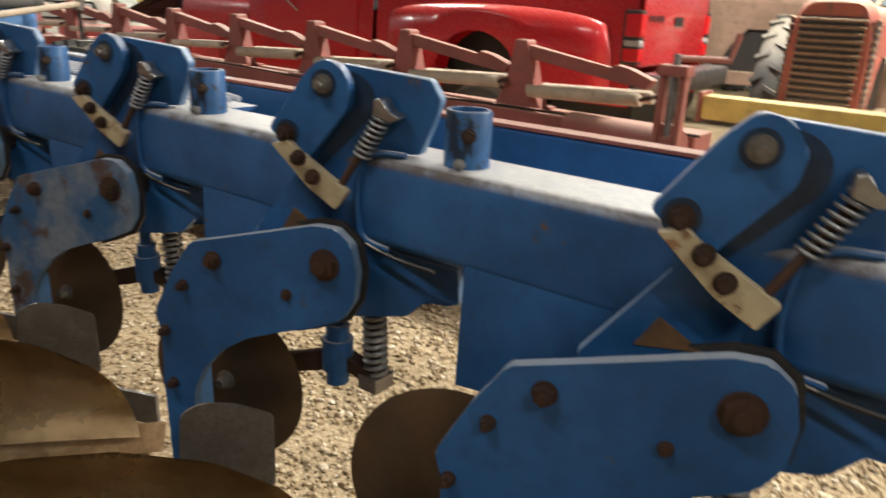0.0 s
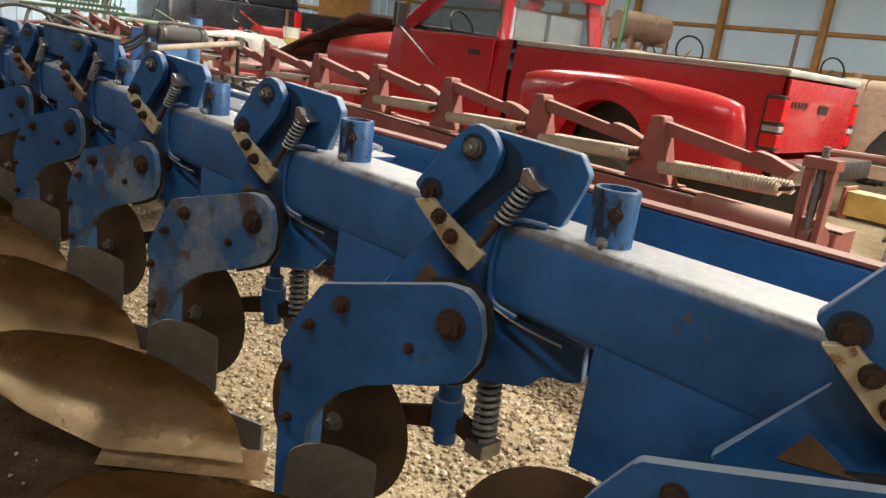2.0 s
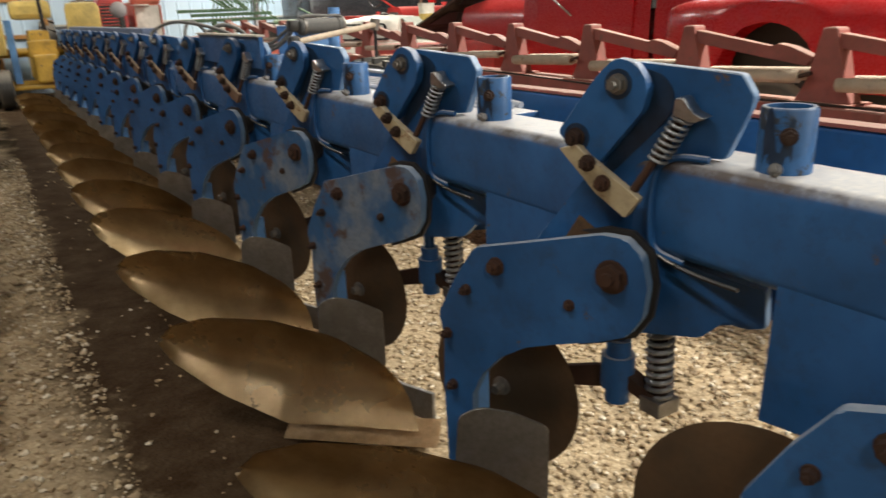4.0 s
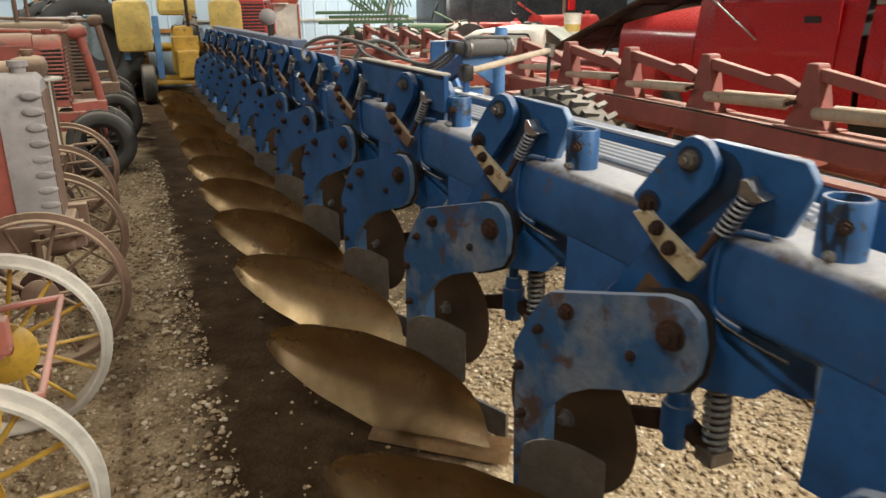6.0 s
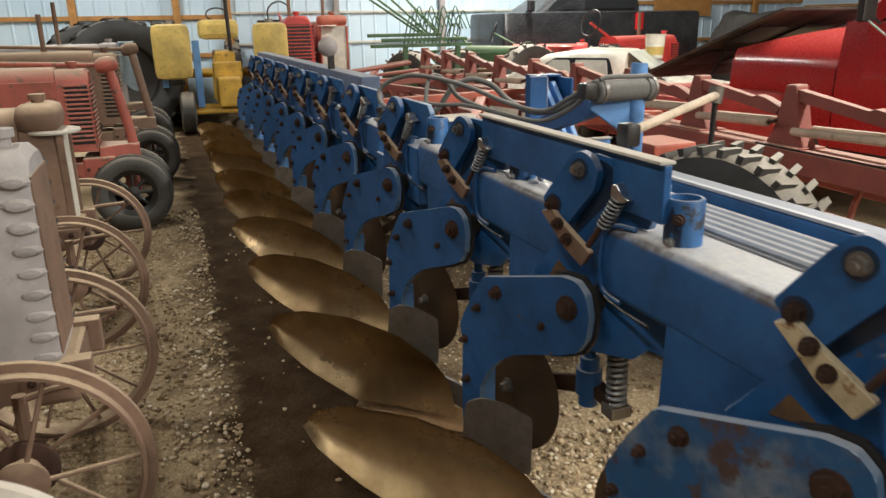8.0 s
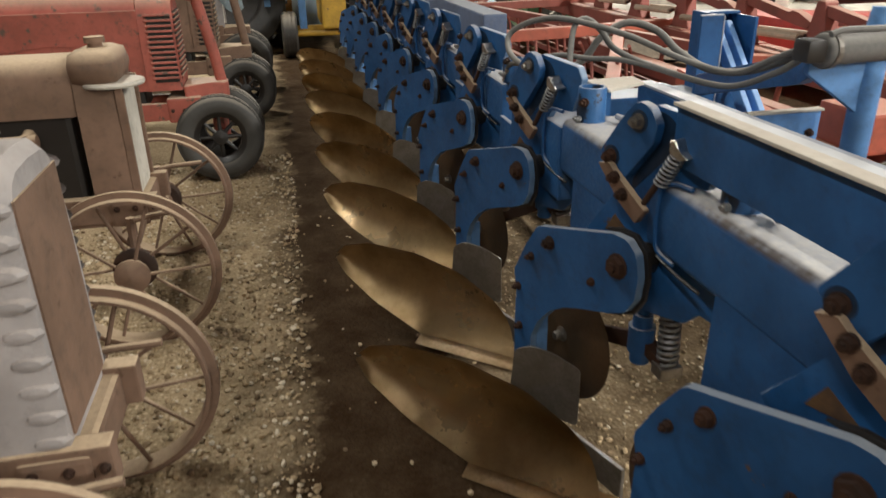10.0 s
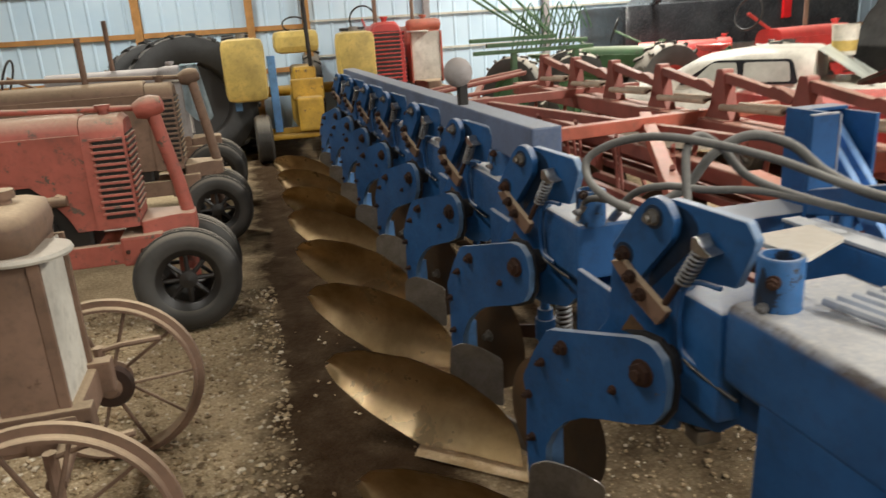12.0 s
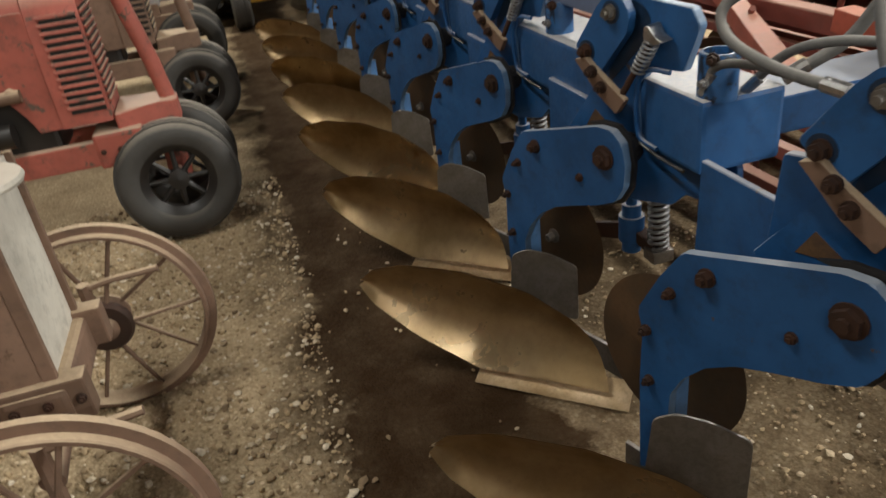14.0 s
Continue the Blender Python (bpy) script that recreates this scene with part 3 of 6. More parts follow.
    part("grease_mark", plate(rounded([(-0.02, 1.42), (-0.075, 1.405), (-0.105, 1.37), (-0.10, 1.32), (-0.055, 1.27), (0.06, 1.15), (0.06, 1.19), (-0.03, 1.33)], 0.02, 3), on_bracket(0.0775), 0.002, 0), SMEAR, th, "black grease smear")
    for s, z, r in ((0.01, 1.385, 0.034), (0.113, 1.258, 0.034)):
        part("grease_spot", cyl(B3(s, 0.0335, z), B3(s, 0.036, z), r, seg=18), SMEAR, lk)
    bar = part("trip_bar", plate(rounded([(0.148, 1.232), (0.10, 1.245), (0.075, 1.222), (-0.065, 1.135), (-0.03, 1.085), (0.045, 1.135)], 0.006, 2), on_bracket(0.012), 0.022, 0.002), bar_mat or TANBAR, th, "dark greasy cast bar" if bar_mat else "bare tan cast bar")
    for s, z in ((0.068, 1.205), (0.028, 1.162)):
        bm = bmesh.new()
        add_hexbolt(bm, B3(s, 0.012, z), (-NX, -NY, 0), 0.016, 0.02)
        part("bolt", bm, RUST, bar, "rusty bolt")
    smooth(part("trip_spring", coil(B3(-0.146, 0.045, 1.328), B3(-0.086, 0.045, 1.218), 0.021, 0.0042, 8.5), SPRING, th, "grey coil spring"))
    smooth(part("spring_rod", cyl(B3(-0.15, 0.045, 1.335), B3(-0.02, 0.03, 1.115), 0.010), RUST, th))
    part("spring_cap", plate(rounded([(-0.128, 1.362), (-0.146, 1.365), (-0.165, 1.335), (-0.195, 1.322), (-0.17, 1.312), (-0.125, 1.325)], 0.006, 2), on_bracket(0.02), 0.05, 0.003), BRIGHT, th, "bright steel spring cap")
    part("rear_gusset", plate(GUSSET_OUT, lambda a, b, d: Vector((0.115 + d, a, b)), 0.02, 0.003), BLUE, th)
    # coulter
    cs = 0.438 + disc_shift
    ctr, ax = L3(cs, 0.17, disc_z), Vector((NX, NY, 0))
    md = Matrix.Translation(ctr) @ ax.to_track_quat("Z", "Y").to_matrix().to_4x4()
    dsc = smooth(part("coulter_disc", lathe([(0.0005, -0.008), (0.055, -0.008), (0.065, -0.004), (0.24, -0.004), (0.264, 0.0), (0.24, 0.004), (0.0005, 0.004)], 48, md), DISC, th, "rusty brown coulter disc"), 25)
    smooth(part("hub", lathe([(0.0005, -0.045), (0.014, -0.045), (0.017, -0.04), (0.017, -0.018), (0.030, -0.012), (0.030, 0.05), (0.0005, 0.06)], 20, md), GREYSTEEL, dsc, "grey steel hub"))
    part("coulter_arm", plate(rounded([(cs + 0.02, disc_z + 0.03), (cs + 0.02, disc_z - 0.02), (0.10, 0.53 + lift), (0.07, 0.545 + lift), (0.07, 0.595 + lift), (0.10, 0.60 + lift)], 0.01, 2), at_n(0.225), 0.02, 0.002), RUST, th)
    bm = bmesh.new()
    add_cyl(bm, L3(0.085, 0.22, 0.50 + lift), L3(0.085, 0.22, 0.685 + lift), 0.034, seg=14)
    add_cyl(bm, L3(0.085, 0.22, 0.545 + lift), L3(0.085, 0.22, 0.64 + lift), 0.046, seg=14)
    smooth(part("swivel", bm, BLUE, th, "light blue swivel casting"))
    smooth(part("shank", tube(spline([L3(0.085, 0.22, 0.68 + lift), L3(0.09, 0.22, 0.76 + lift), L3(0.115, 0.21, 0.86 + lift), L3(0.10, 0.21, 1.0 + lift)], 5), 0.02, 10), BLUE, th))
    part("clamp", plate([(a, b + lift) for a, b in ((0.06, 0.60), (0.055, 0.55), (0.0, 0.53), (-0.06, 0.505), (-0.065, 0.545), (0.0, 0.57))], at_n(0.20), 0.05, 0.003), RUST, th)
    smooth(part("coulter_spring", coil(L3(-0.035, 0.225, 0.555 + lift), L3(-0.025, 0.225, 0.86 + lift), 0.031, 0.0072, 14), SPRING, th, "pale coil spring"))
    part("spring_seat", box((-0.04, -0.035, 0.505), (0.04, 0.035, 0.55), Matrix.Translation(L3(-0.036, 0.225, lift)), 0.006), GREYSTEEL, th)
    smooth(part("spring_core", cyl(L3(-0.037, 0.225, 0.51 + lift), L3(-0.022, 0.225, 0.95 + lift), 0.018), RUST, th))
    # mouldboard, share and landside
    smooth(part("mouldboard", sheet_grid(board, 22, 14, 0.008), MOLD, th, "earth-brown curved mouldboard"), 60)
    smooth(part("share", sheet_grid(lambda u, v: Vector((0.02, -0.13, 0.005)).lerp(Vector((-0.43, 0.27, 0.005)), u) + Vector((0.07, 0.08, 0.06 - 0.02 * u)) * v, 8, 3, 0.006), SHARE, th, "worn polished share"), 60)
    part("shin_cover", plate(rounded([(0.0, 0.20), (0.0, 0.44), (0.10, 0.485), (0.19, 0.50), (0.25, 0.47), (0.27, 0.24)], 0.02, 3), lambda a, b, d: Vector((-0.002 - 0.80 * a + 0.6 * d, 0.215 + 0.60 * a + 0.8 * d, b)), 0.008, 0.0015), GREYSTEEL, th, "grey steel shin cover plate")
    part("landside", plate([(0.05, 0.01), (0.95, 0.01), (0.95, 0.10), (0.05, 0.14)], lambda a, b, d: L3(-0.05 + 0.75 * a, 0.09 + d, b), 0.015, 0.002), GREYSTEEL, th)
    return th


# bottoms stand one module apart along the frame
first = plow_bottom(False)
dark_bar = plow_bottom(False, 0.0, TRACRUST)
dark_bar.matrix_basis = PLACE @ pose(0, 3, 0)
worn_one = plow_bottom(True)
worn_one.matrix_basis = PLACE @ pose(0, 1, 0)
LAST = 12
for k in range(-2, LAST + 1):
    if k in (0, 1, 3):
        continue
    if k == 5:
        plow_bottom(False, 0.13, TRACRUST, 0.46, 0.17).matrix_basis = PLACE @ pose(0, k, 0)
    elif k == -1:
        plow_bottom(False, 0.11, None, 0.505).matrix_basis = PLACE @ pose(0, k, 0)
    else:
        copy_thing(worn_one if k == 2 else first if k < 0 else dark_bar, pose(0, k * MODULE, 0))

frame_th = thing("moldboard_plow", "long blue steel plow beam with dusty top", "plow")
smooth(part("main_beam", box((0.112, -4.0, 0.985), (0.335, 4.82, 1.212), bevel=0.034, segments=5), BLUEDUST, frame_th, "dust-covered blue box beam"), 60)
part("beam_stub", box((0.116, 4.825, 0.86), (0.33, 5.20, 1.17), bevel=0.012), BLUE, frame_th, "closed blue end of the beam")
part("joint_plate", plate(rounded([(-0.02, 1.21), (0.24, 1.195), (0.27, 0.80), (-0.02, 0.78)], 0.012, 2), lambda a, b, d: on_bracket(0.114)(a, b, d) + Vector((0, 5, 0)), 0.025, 0.003), BLUE, frame_th, "dark blue joint plate")
part("rear_beam", box((0.135, 5.70, 0.965), (0.40, LAST + 0.6, 1.18), bevel=0.015), BLUEDUST, frame_th, "dust-covered blue box beam")
part("inner_beam", box((0.672, -4.0, 0.96), (0.80, 5.3, 1.225), bevel=0.012), BLUE, frame_th)
part("edge_strip", box((0.668, -4.0, 1.226), (0.735, 1.3, 1.236)), REDFRAME, frame_th, "rusty edge strip")
part("edge_strip", box((0.668, 1.302, 1.226), (0.690, 3.598, 1.236)), PALELINE, frame_th, "pale dusty edge strip")
part("edge_strip", box((0.668, 3.60, 1.226), (0.735, 5.3, 1.236)), PALELINE, frame_th, "pale dusty edge strip")
part("upper_tube", box((0.19, 6.27, 1.29), (0.33, LAST + 0.4, 1.46), bevel=0.01), TUBEBLUE, frame_th, "grey-blue upper box tube")
for k in range(-2, LAST + 1):
    bm = bmesh.new()
    top = 1.342 if k < 6 else 1.30
    add_lathe(bm, [(0.0005, 0.0), (0.054, 0.0), (0.054, top - 1.175), (0.051, top - 1.17), (0.042, top - 1.17), (0.042, top - 1.25), (0.0005, top - 1.25)], 24, Matrix.Translation((0.205, k - 0.262, 1.17)))
    smooth(part("socket_post", bm, GREASYBLUE, frame_th, "blue socket post"))
    bm = bmesh.new()
    add_hexbolt(bm, (0.162, k - 0.295, 1.29), (-0.8, -0.6, 0), 0.014, 0.02)
    part("bolt", bm, RUST, frame_th, "greasy bolt")
    part("grease_patch", sheet_grid(lambda u, v, k=k: Vector((0.205 + 0.0552 * math.cos(math.pi * (0.92 + 0.34 * u)), k - 0.262 + 0.0552 * math.sin(math.pi * (0.92 + 0.34 * u)), 1.225 + 0.03 * math.sin(9 * u + k) + (top - 1.27 + 0.02 * math.sin(7 * u + 2 * k)) * v)), 10, 3), SMEAR, frame_th, "black grease patch")
    bm = bmesh.new()
    add_hexbolt(bm, (0.145, k - 0.285, 1.225), (-0.9, -0.4, 0.3), 0.011, 0.02)
    part("bolt", bm, BRIGHT, frame_th, "bright bolt")
# pipes lying along the beam
for i in range(5):
    x = 0.345 + 0.042 * i
    smooth(part("hydraulic_line", tube([(x, 1.0, 1.20), (x, 1.3, 1.222), (x, 4.45 - 0.03 * i, 1.222), (x - 0.06, 4.68, 1.235)], 0.012, 8), PALELINE, frame_th, "pale steel hydraulic line"))
part("line_tray", box((0.337, 1.0, 1.15), (0.60, 4.95, 1.17), bevel=0.004), BLUEDUST, frame_th)
part("top_rail", box((0.13, 2.74, 1.27), (0.155, 3.98, 1.435), bevel=0.004), BLUE, frame_th)
part("top_flange", box((0.115, 2.74, 1.436), (0.165, 3.98, 1.446), bevel=0.003), PALE, frame_th, "pale dusty top flange")
part("cover_strip", plate(rounded([(0.25, 4.93), (0.47, 4.95), (0.46, 4.82), (0.262, 4.72)], 0.012, 2), lambda a, b, d: Vector((a, b, 1.33 - d)), 0.012, 0.002), PALE, frame_th, "pale dusty steel plate")
part("strip_post", box((0.28, 4.80, 1.205), (0.31, 4.86, 1.318)), BLUE, frame_th)
for yy in (-2.6, 0.4, 2.4, 4.4):
    part("cross_tie", box((0.30, yy - 0.06, 1.04), (0.69, yy + 0.06, 1.16), bevel=0.006), BLUE, frame_th)
smooth(part("marker_ring", tube([(0.221 + 0.03 * math.cos(a * 0.393), 3.61 + 0.045 * math.cos(a * 0.393), 1.29 + 0.062 * math.sin(a * 0.393)) for a in range(16)], 0.012, 8, True), TUBEBLUE, frame_th))

# blue hitch parts on the far side of the beam
hb = thing("hitch_bracket", "blue steel channel bracket standing on the plow frame", "bracket", loc=pose(0.37, 0.50, -0.065))
part("base_arm", box((0.05, 5.60, 0.90), (1.45, 5.86, 1.04), bevel=0.01), BLUE, hb)
part("face_plate", box((1.03, 5.53, 0.92), (1.168, 5.552, 1.49), bevel=0.004), BLUE, hb)
part("plate_edge", box((1.030, 5.530, 1.491), (1.168, 5.552, 1.496)), PALELINE, hb, "pale top edge")
part("left_cheek", box((1.150, 5.5535, 0.95), (1.172, 5.85, 1.49), bevel=0.004), BLUE, hb)
part("rubbed_corner", box((1.1685, 5.526, 0.95), (1.174, 5.5325, 1.488)), PALELINE, hb, "pale corner strip")
part("right_cheek", box((1.385, 5.5535, 0.95), (1.405, 5.85, 1.47), bevel=0.004), BLUE, hb)
part("top_web", box((1.173, 5.74, 1.471), (1.405, 5.85, 1.488), bevel=0.004), BLUE, hb)
part("rear_web", box((1.1725, 5.83, 0.95), (1.3845, 5.85, 1.47), bevel=0.004), BLUE, hb)
for dx in (1.225, 1.305):
    part("link_arm", plate(rounded([(5.80, 1.42), (5.73, 1.44), (5.14, 0.78), (5.22, 0.74)], 0.02, 2), lambda a, b, d, dx=dx: Vector((dx + 0.06 * (5.80 - a) + d, a, b)), 0.035, 0.004), LITBLUE, hb, "light blue link arm")
smooth(part("pivot_boss", cyl((1.095, 5.50, 1.08), (1.095, 5.53, 1.08), 0.05, seg=20), BLUE, hb))
smooth(part("pivot_pin", cyl((1.095, 5.488, 1.08), (1.095, 5.502, 1.08), 0.026, seg=16), RUST, hb, "rusty pivot pin"))
part("foot", box((1.20, 5.64, 0.065), (1.36, 5.80, 0.90), bevel=0.01), BLUE, hb)

cp = thing("cylinder_stand", "light blue post carrying a dusty grey hydraulic cylinder and pale rod", "hydraulic stand")
smooth(part("post", cyl((1.43, 4.76, 0.55), (1.43, 4.76, 1.40), 0.056, seg=24), LITBLUE, cp))
part("gusset", plate(rounded([(1.12, 1.385), (1.12, 1.335), (1.385, 1.16), (1.40, 1.385)], 0.012, 2), lambda a, b, d: Vector((a, 4.735 + d, b)), 0.025, 0.003), LITBLUE, cp)
cy = smooth(part("cylinder", lathe([(0.0005, 0.0), (0.050, 0.0), (0.062, 0.008), (0.066, 0.02), (0.066, 0.045), (0.060, 0.05), (0.060, 0.36), (0.068, 0.365), (0.068, 0.41), (0.055, 0.425), (0.0005, 0.425)], 26, Matrix.Translation((1.09, 4.66, 1.440)) @ Vector((0.42, 0.07, -0.005)).to_track_quat("Z", "Y").to_matrix().to_4x4()), HOSE, cp, "dusty grey hydraulic cylinder"))
smooth(part("feed_pipe", tube(spline([(1.10, 4.62, 1.505), (1.16, 4.625, 1.518), (1.35, 4.66, 1.512), (1.47, 4.69, 1.508), (1.51, 4.72, 1.47)], 5), 0.013, 8), HOSE, cy))
for q in (0.03, 0.40):
    part("band", cyl(Vector((1.09, 4.66, 1.440)) + Vector((0.985, 0.164, -0.012)) * q, Vector((1.09, 4.66, 1.440)) + Vector((0.985, 0.164, -0.012)) * (q + 0.022), 0.072, seg=24), GREYSTEEL, cy)
smooth(part("port_block", box((1.00, 4.60, 1.40), (1.085, 4.70, 1.49), bevel=0.02), GREASE, cp, "dark greasy port block"))
smooth(part("pivot_cap", cyl((1.47, 4.80, 1.49), (1.475, 4.80, 1.575), 0.052, 0.046, seg=20), LITBLUE, cp, "light blue pivot cap"))
part("arm", plate(rounded([(6.03, 1.10), (6.03, 0.98), (4.86, 1.27), (4.74, 1.34), (4.80, 1.39), (4.92, 1.385)], 0.02, 2), lambda a, b, d: Vector((1.40 - 0.19 * (6.03 - a) + d, a, b)), 0.06, 0.005), BLUE, cp)
part("mount_plate", box((1.06, 4.98, 0.87), (1.42, 5.01, 1.115), bevel=0.006), LITBLUE, cp, "light blue bolted plate")
part("mount_ledge", box((1.24, 4.80, 0.80), (1.46, 4.97, 0.865), bevel=0.006), LITBLUE, cp)
part("plate_edge", box((1.05, 4.974, 1.116), (1.43, 5.016, 1.128), bevel=0.003), PALE, cp, "dusty top edge")
part("mount_arm", box((0.72, 4.86, 0.88), (1.40, 4.978, 0.98), bevel=0.008), BLUE, cp)
for xx, zz in ((1.10, 1.02), (1.37, 1.02), (1.10, 0.90), (1.37, 0.90)):
    bm = bmesh.new()
    add_hexbolt(bm, (xx, 4.98, zz), (0, -1, 0), 0.016, 0.02)
    part("bolt", bm, RUST, cp)
part("foot", box((1.35, 4.68, 0.0), (1.51, 4.84, 0.55), bevel=0.01), BLUE, cp)


rd = thing("stroke_rod", "pale dusty steel rod with black clevis over the plow frame", "rod")
smooth(part("rod", cyl((0.71, 3.76, 1.355), (1.58, 4.26, 1.432), 0.021, seg=16), CREAM, rd, "pale dusty rod"))
smooth(part("clevis", box((0.665, 3.70, 1.30), (0.735, 3.79, 1.40), bevel=0.02), GREASE, rd, "black greasy clevis"))
part("lug", box((0.685, 3.725, 1.238), (0.715, 3.765, 1.30), bevel=0.004), BLUE, rd)
smooth(part("rod_eye", cyl((1.575, 4.27, 1.39), (1.59, 4.27, 1.475), 0.038, seg=18), GREYSTEEL, rd))
part("stand", cyl((1.58, 4.27, 1.15), (1.583, 4.27, 1.39), 0.014, seg=10), GREASE, rd)


def hose(pts, r=0.014):
    h = thing("hydraulic_hose", "dusty grey-black hydraulic hose looped over the frame", "hose", "hydraulic hoses")
    smooth(part("sleeve", tube(spline(pts, 8), r, 10), HOSE, h))
    bm = bmesh.new()
    a, b = Vector(pts[0]), Vector(pts[1])
    add_cyl(bm, a, a + (b - a).normalized() * 0.07, r * 1.25, seg=10)
    part("fitting", bm, BRIGHT, h, "bright crimped fitting")


hose([(0.12, 5.20, 1.335), (0.12, 5.42, 1.337), (0.14, 5.62, 1.365), (0.17, 5.68, 1.43), (0.26, 5.60, 1.49), (0.37, 5.46, 1.507), (0.58, 5.27, 1.45), (0.80, 5.14, 1.35), (0.95, 4.98, 1.31), (1.02, 4.82, 1.39), (1.06, 4.70, 1.45)])
hose([(0.33, 5.28, 1.24), (0.355, 5.36, 1.34), (0.40, 5.44, 1.47), (0.46, 5.46, 1.505), (0.52, 5.42, 1.46), (0.58, 5.35, 1.37), (0.76, 5.20, 1.29), (0.94, 5.0, 1.25), (1.03, 4.82, 1.33), (1.05, 4.69, 1.41)])
hose([(0.40, 5.72, 1.19), (0.54, 5.66, 1.28), (0.62, 5.62, 1.40), (0.73, 5.57, 1.465), (0.85, 5.50, 1.43), (0.93, 5.42, 1.34), (1.0, 5.26, 1.28), (1.06, 5.05, 1.30), (1.07, 4.72, 1.42)], 0.018)
hose([(0.28, 5.72, 1.18), (0.30, 5.60, 1.30), (0.36, 5.50, 1.34), (0.47, 5.42, 1.33), (0.60, 5.32, 1.33), (0.80, 5.18, 1.28)], 0.013)
hose([(0.16, 5.74, 1.19), (0.17, 5.70, 1.27), (0.20, 5.60, 1.29), (0.26, 5.50, 1.27), (0.34, 5.4, 1.24)], 0.012)
lv = thing("lever_latch", "dark latch block with bright lever on the plow beam", "latch")
part("block", box((0.20, 3.74, 1.21), (0.28, 3.82, 1.33), bevel=0.01), GREASE, lv)
part("lever", plate(rounded([(3.98, 1.236), (3.78, 1.262), (3.76, 1.25), (3.96, 1.225)], 0.006, 2), lambda a, b, d: Vector((0.18 + d, a, b)), 0.03, 0.002), BRIGHT, lv, "bright lever")


# wheels ------------------------------------------------------------------------
def wheel_axis(c, axis):
    return Matrix.Translation(c) @ Vector(axis).to_track_quat("Z", "Y").to_matrix().to_4x4()


def tyre_wheel(parent, c, axis, r, w, rim_r, rim_mat, lugs=0, ribs=0, spokes=0, rubber=None):
    m = wheel_axis(c, axis)
    h = w / 2
    side = [(rim_r, -h * 0.75), (rim_r + (r - rim_r) * 0.3, -h), (rim_r + (r - rim_r) * 0.65, -h), (r - 0.03, -h * 0.86)]
    crown = []
    if ribs:
        for i in range(ribs):
            a = -h * 0.74 + (w * 0.74) * i / ribs
            b = -h * 0.74 + (w * 0.74) * (i + 0.68) / ribs
            rr = r - 0.02 * abs((a + b) / w) ** 2
            crown += [(rr, a), (rr, b), (rr - 0.012, b + 0.001), (rr - 0.012, -h * 0.74 + (w * 0.74) * (i + 1) / ribs - 0.001)]
    else:
        crown = [(r - 0.008, -h * 0.6), (r, 0), (r - 0.008, h * 0.6)]
    prof = side + crown + [(a, -b) for a, b in reversed(side)]
    ty = smooth(part("tyre", lathe(prof, 40, m), rubber or RUBBER, parent, "dusty black rubber tyre"), 35)
    if lugs:
        bm = bmesh.new()
        for i in range(lugs):
            for sgn in (-1, 1):
                a0 = 2 * math.pi * (i + (0.5 if sgn > 0 else 0)) / lugs
                pts = []
                for k in range(4):
                    a = a0 + 0.16 * k / 3 * (10 / lugs)
                    pts.append((a, sgn * h * (0.95 - 0.85 * k / 3)))
                for (a, z), (b2, z2) in zip(pts, pts[1:]):
                    q = []
                    for aa, zz in ((a, z), (b2, z2)):
                        for da in (-0.028, 0.028):
                            for rr in (r - 0.02, r + 0.022):
                                q.append(bm.verts.new(m @ Vector((rr * math.cos(aa + da), rr * math.sin(aa + da), zz))))
                    for f in ((0, 1, 3, 2), (4, 6, 7, 5), (1, 5, 7, 3), (0, 2, 6, 4), (0, 4, 5, 1), (2, 3, 7, 6)):
                        bm.faces.new([q[j] for j in f])
        tagged(part("tread", bm, rubber or RUBBER, ty), kind="stuff")
    rim = [(rim_r, -h * 0.72), (rim_r + 0.012, -h * 0.78), (rim_r - 0.01, -h * 0.66), (rim_r - 0.045, -h * 0.3), (rim_r - 0.045, h * 0.3), (rim_r - 0.01, h * 0.66), (rim_r + 0.012, h * 0.78), (rim_r, h * 0.72)]
    rm = smooth(part("rim", lathe(rim, 36, m), rim_mat, parent), 35)
    if spokes:
        for i in range(spokes):
            a = 2 * math.pi * i / spokes
            d = Vector((math.cos(a), math.sin(a), 0))
            part("spoke", cyl(m @ (d * 0.04), m @ (d * (rim_r - 0.035)), 0.018, 0.014, seg=8), rim_mat, rm)
    else:
        smooth(part("disc", lathe([(0.0005, -0.01), (rim_r * 0.55, -0.03), (rim_r - 0.05, 0.0), (rim_r - 0.05, 0.012), (rim_r * 0.55, -0.015), (0.0005, 0.005)], 28, m), rim_mat, rm), 35)
    smooth(part("hub", lathe([(0.0005, -h * 1.0), (0.035, -h * 1.0), (0.05, -h * 0.7), (0.06, -0.02), (0.06, 0.04), (0.0005, 0.05)], 18, m), GREASE if rim_mat is GREASE else TRACRUST, rm), 35)


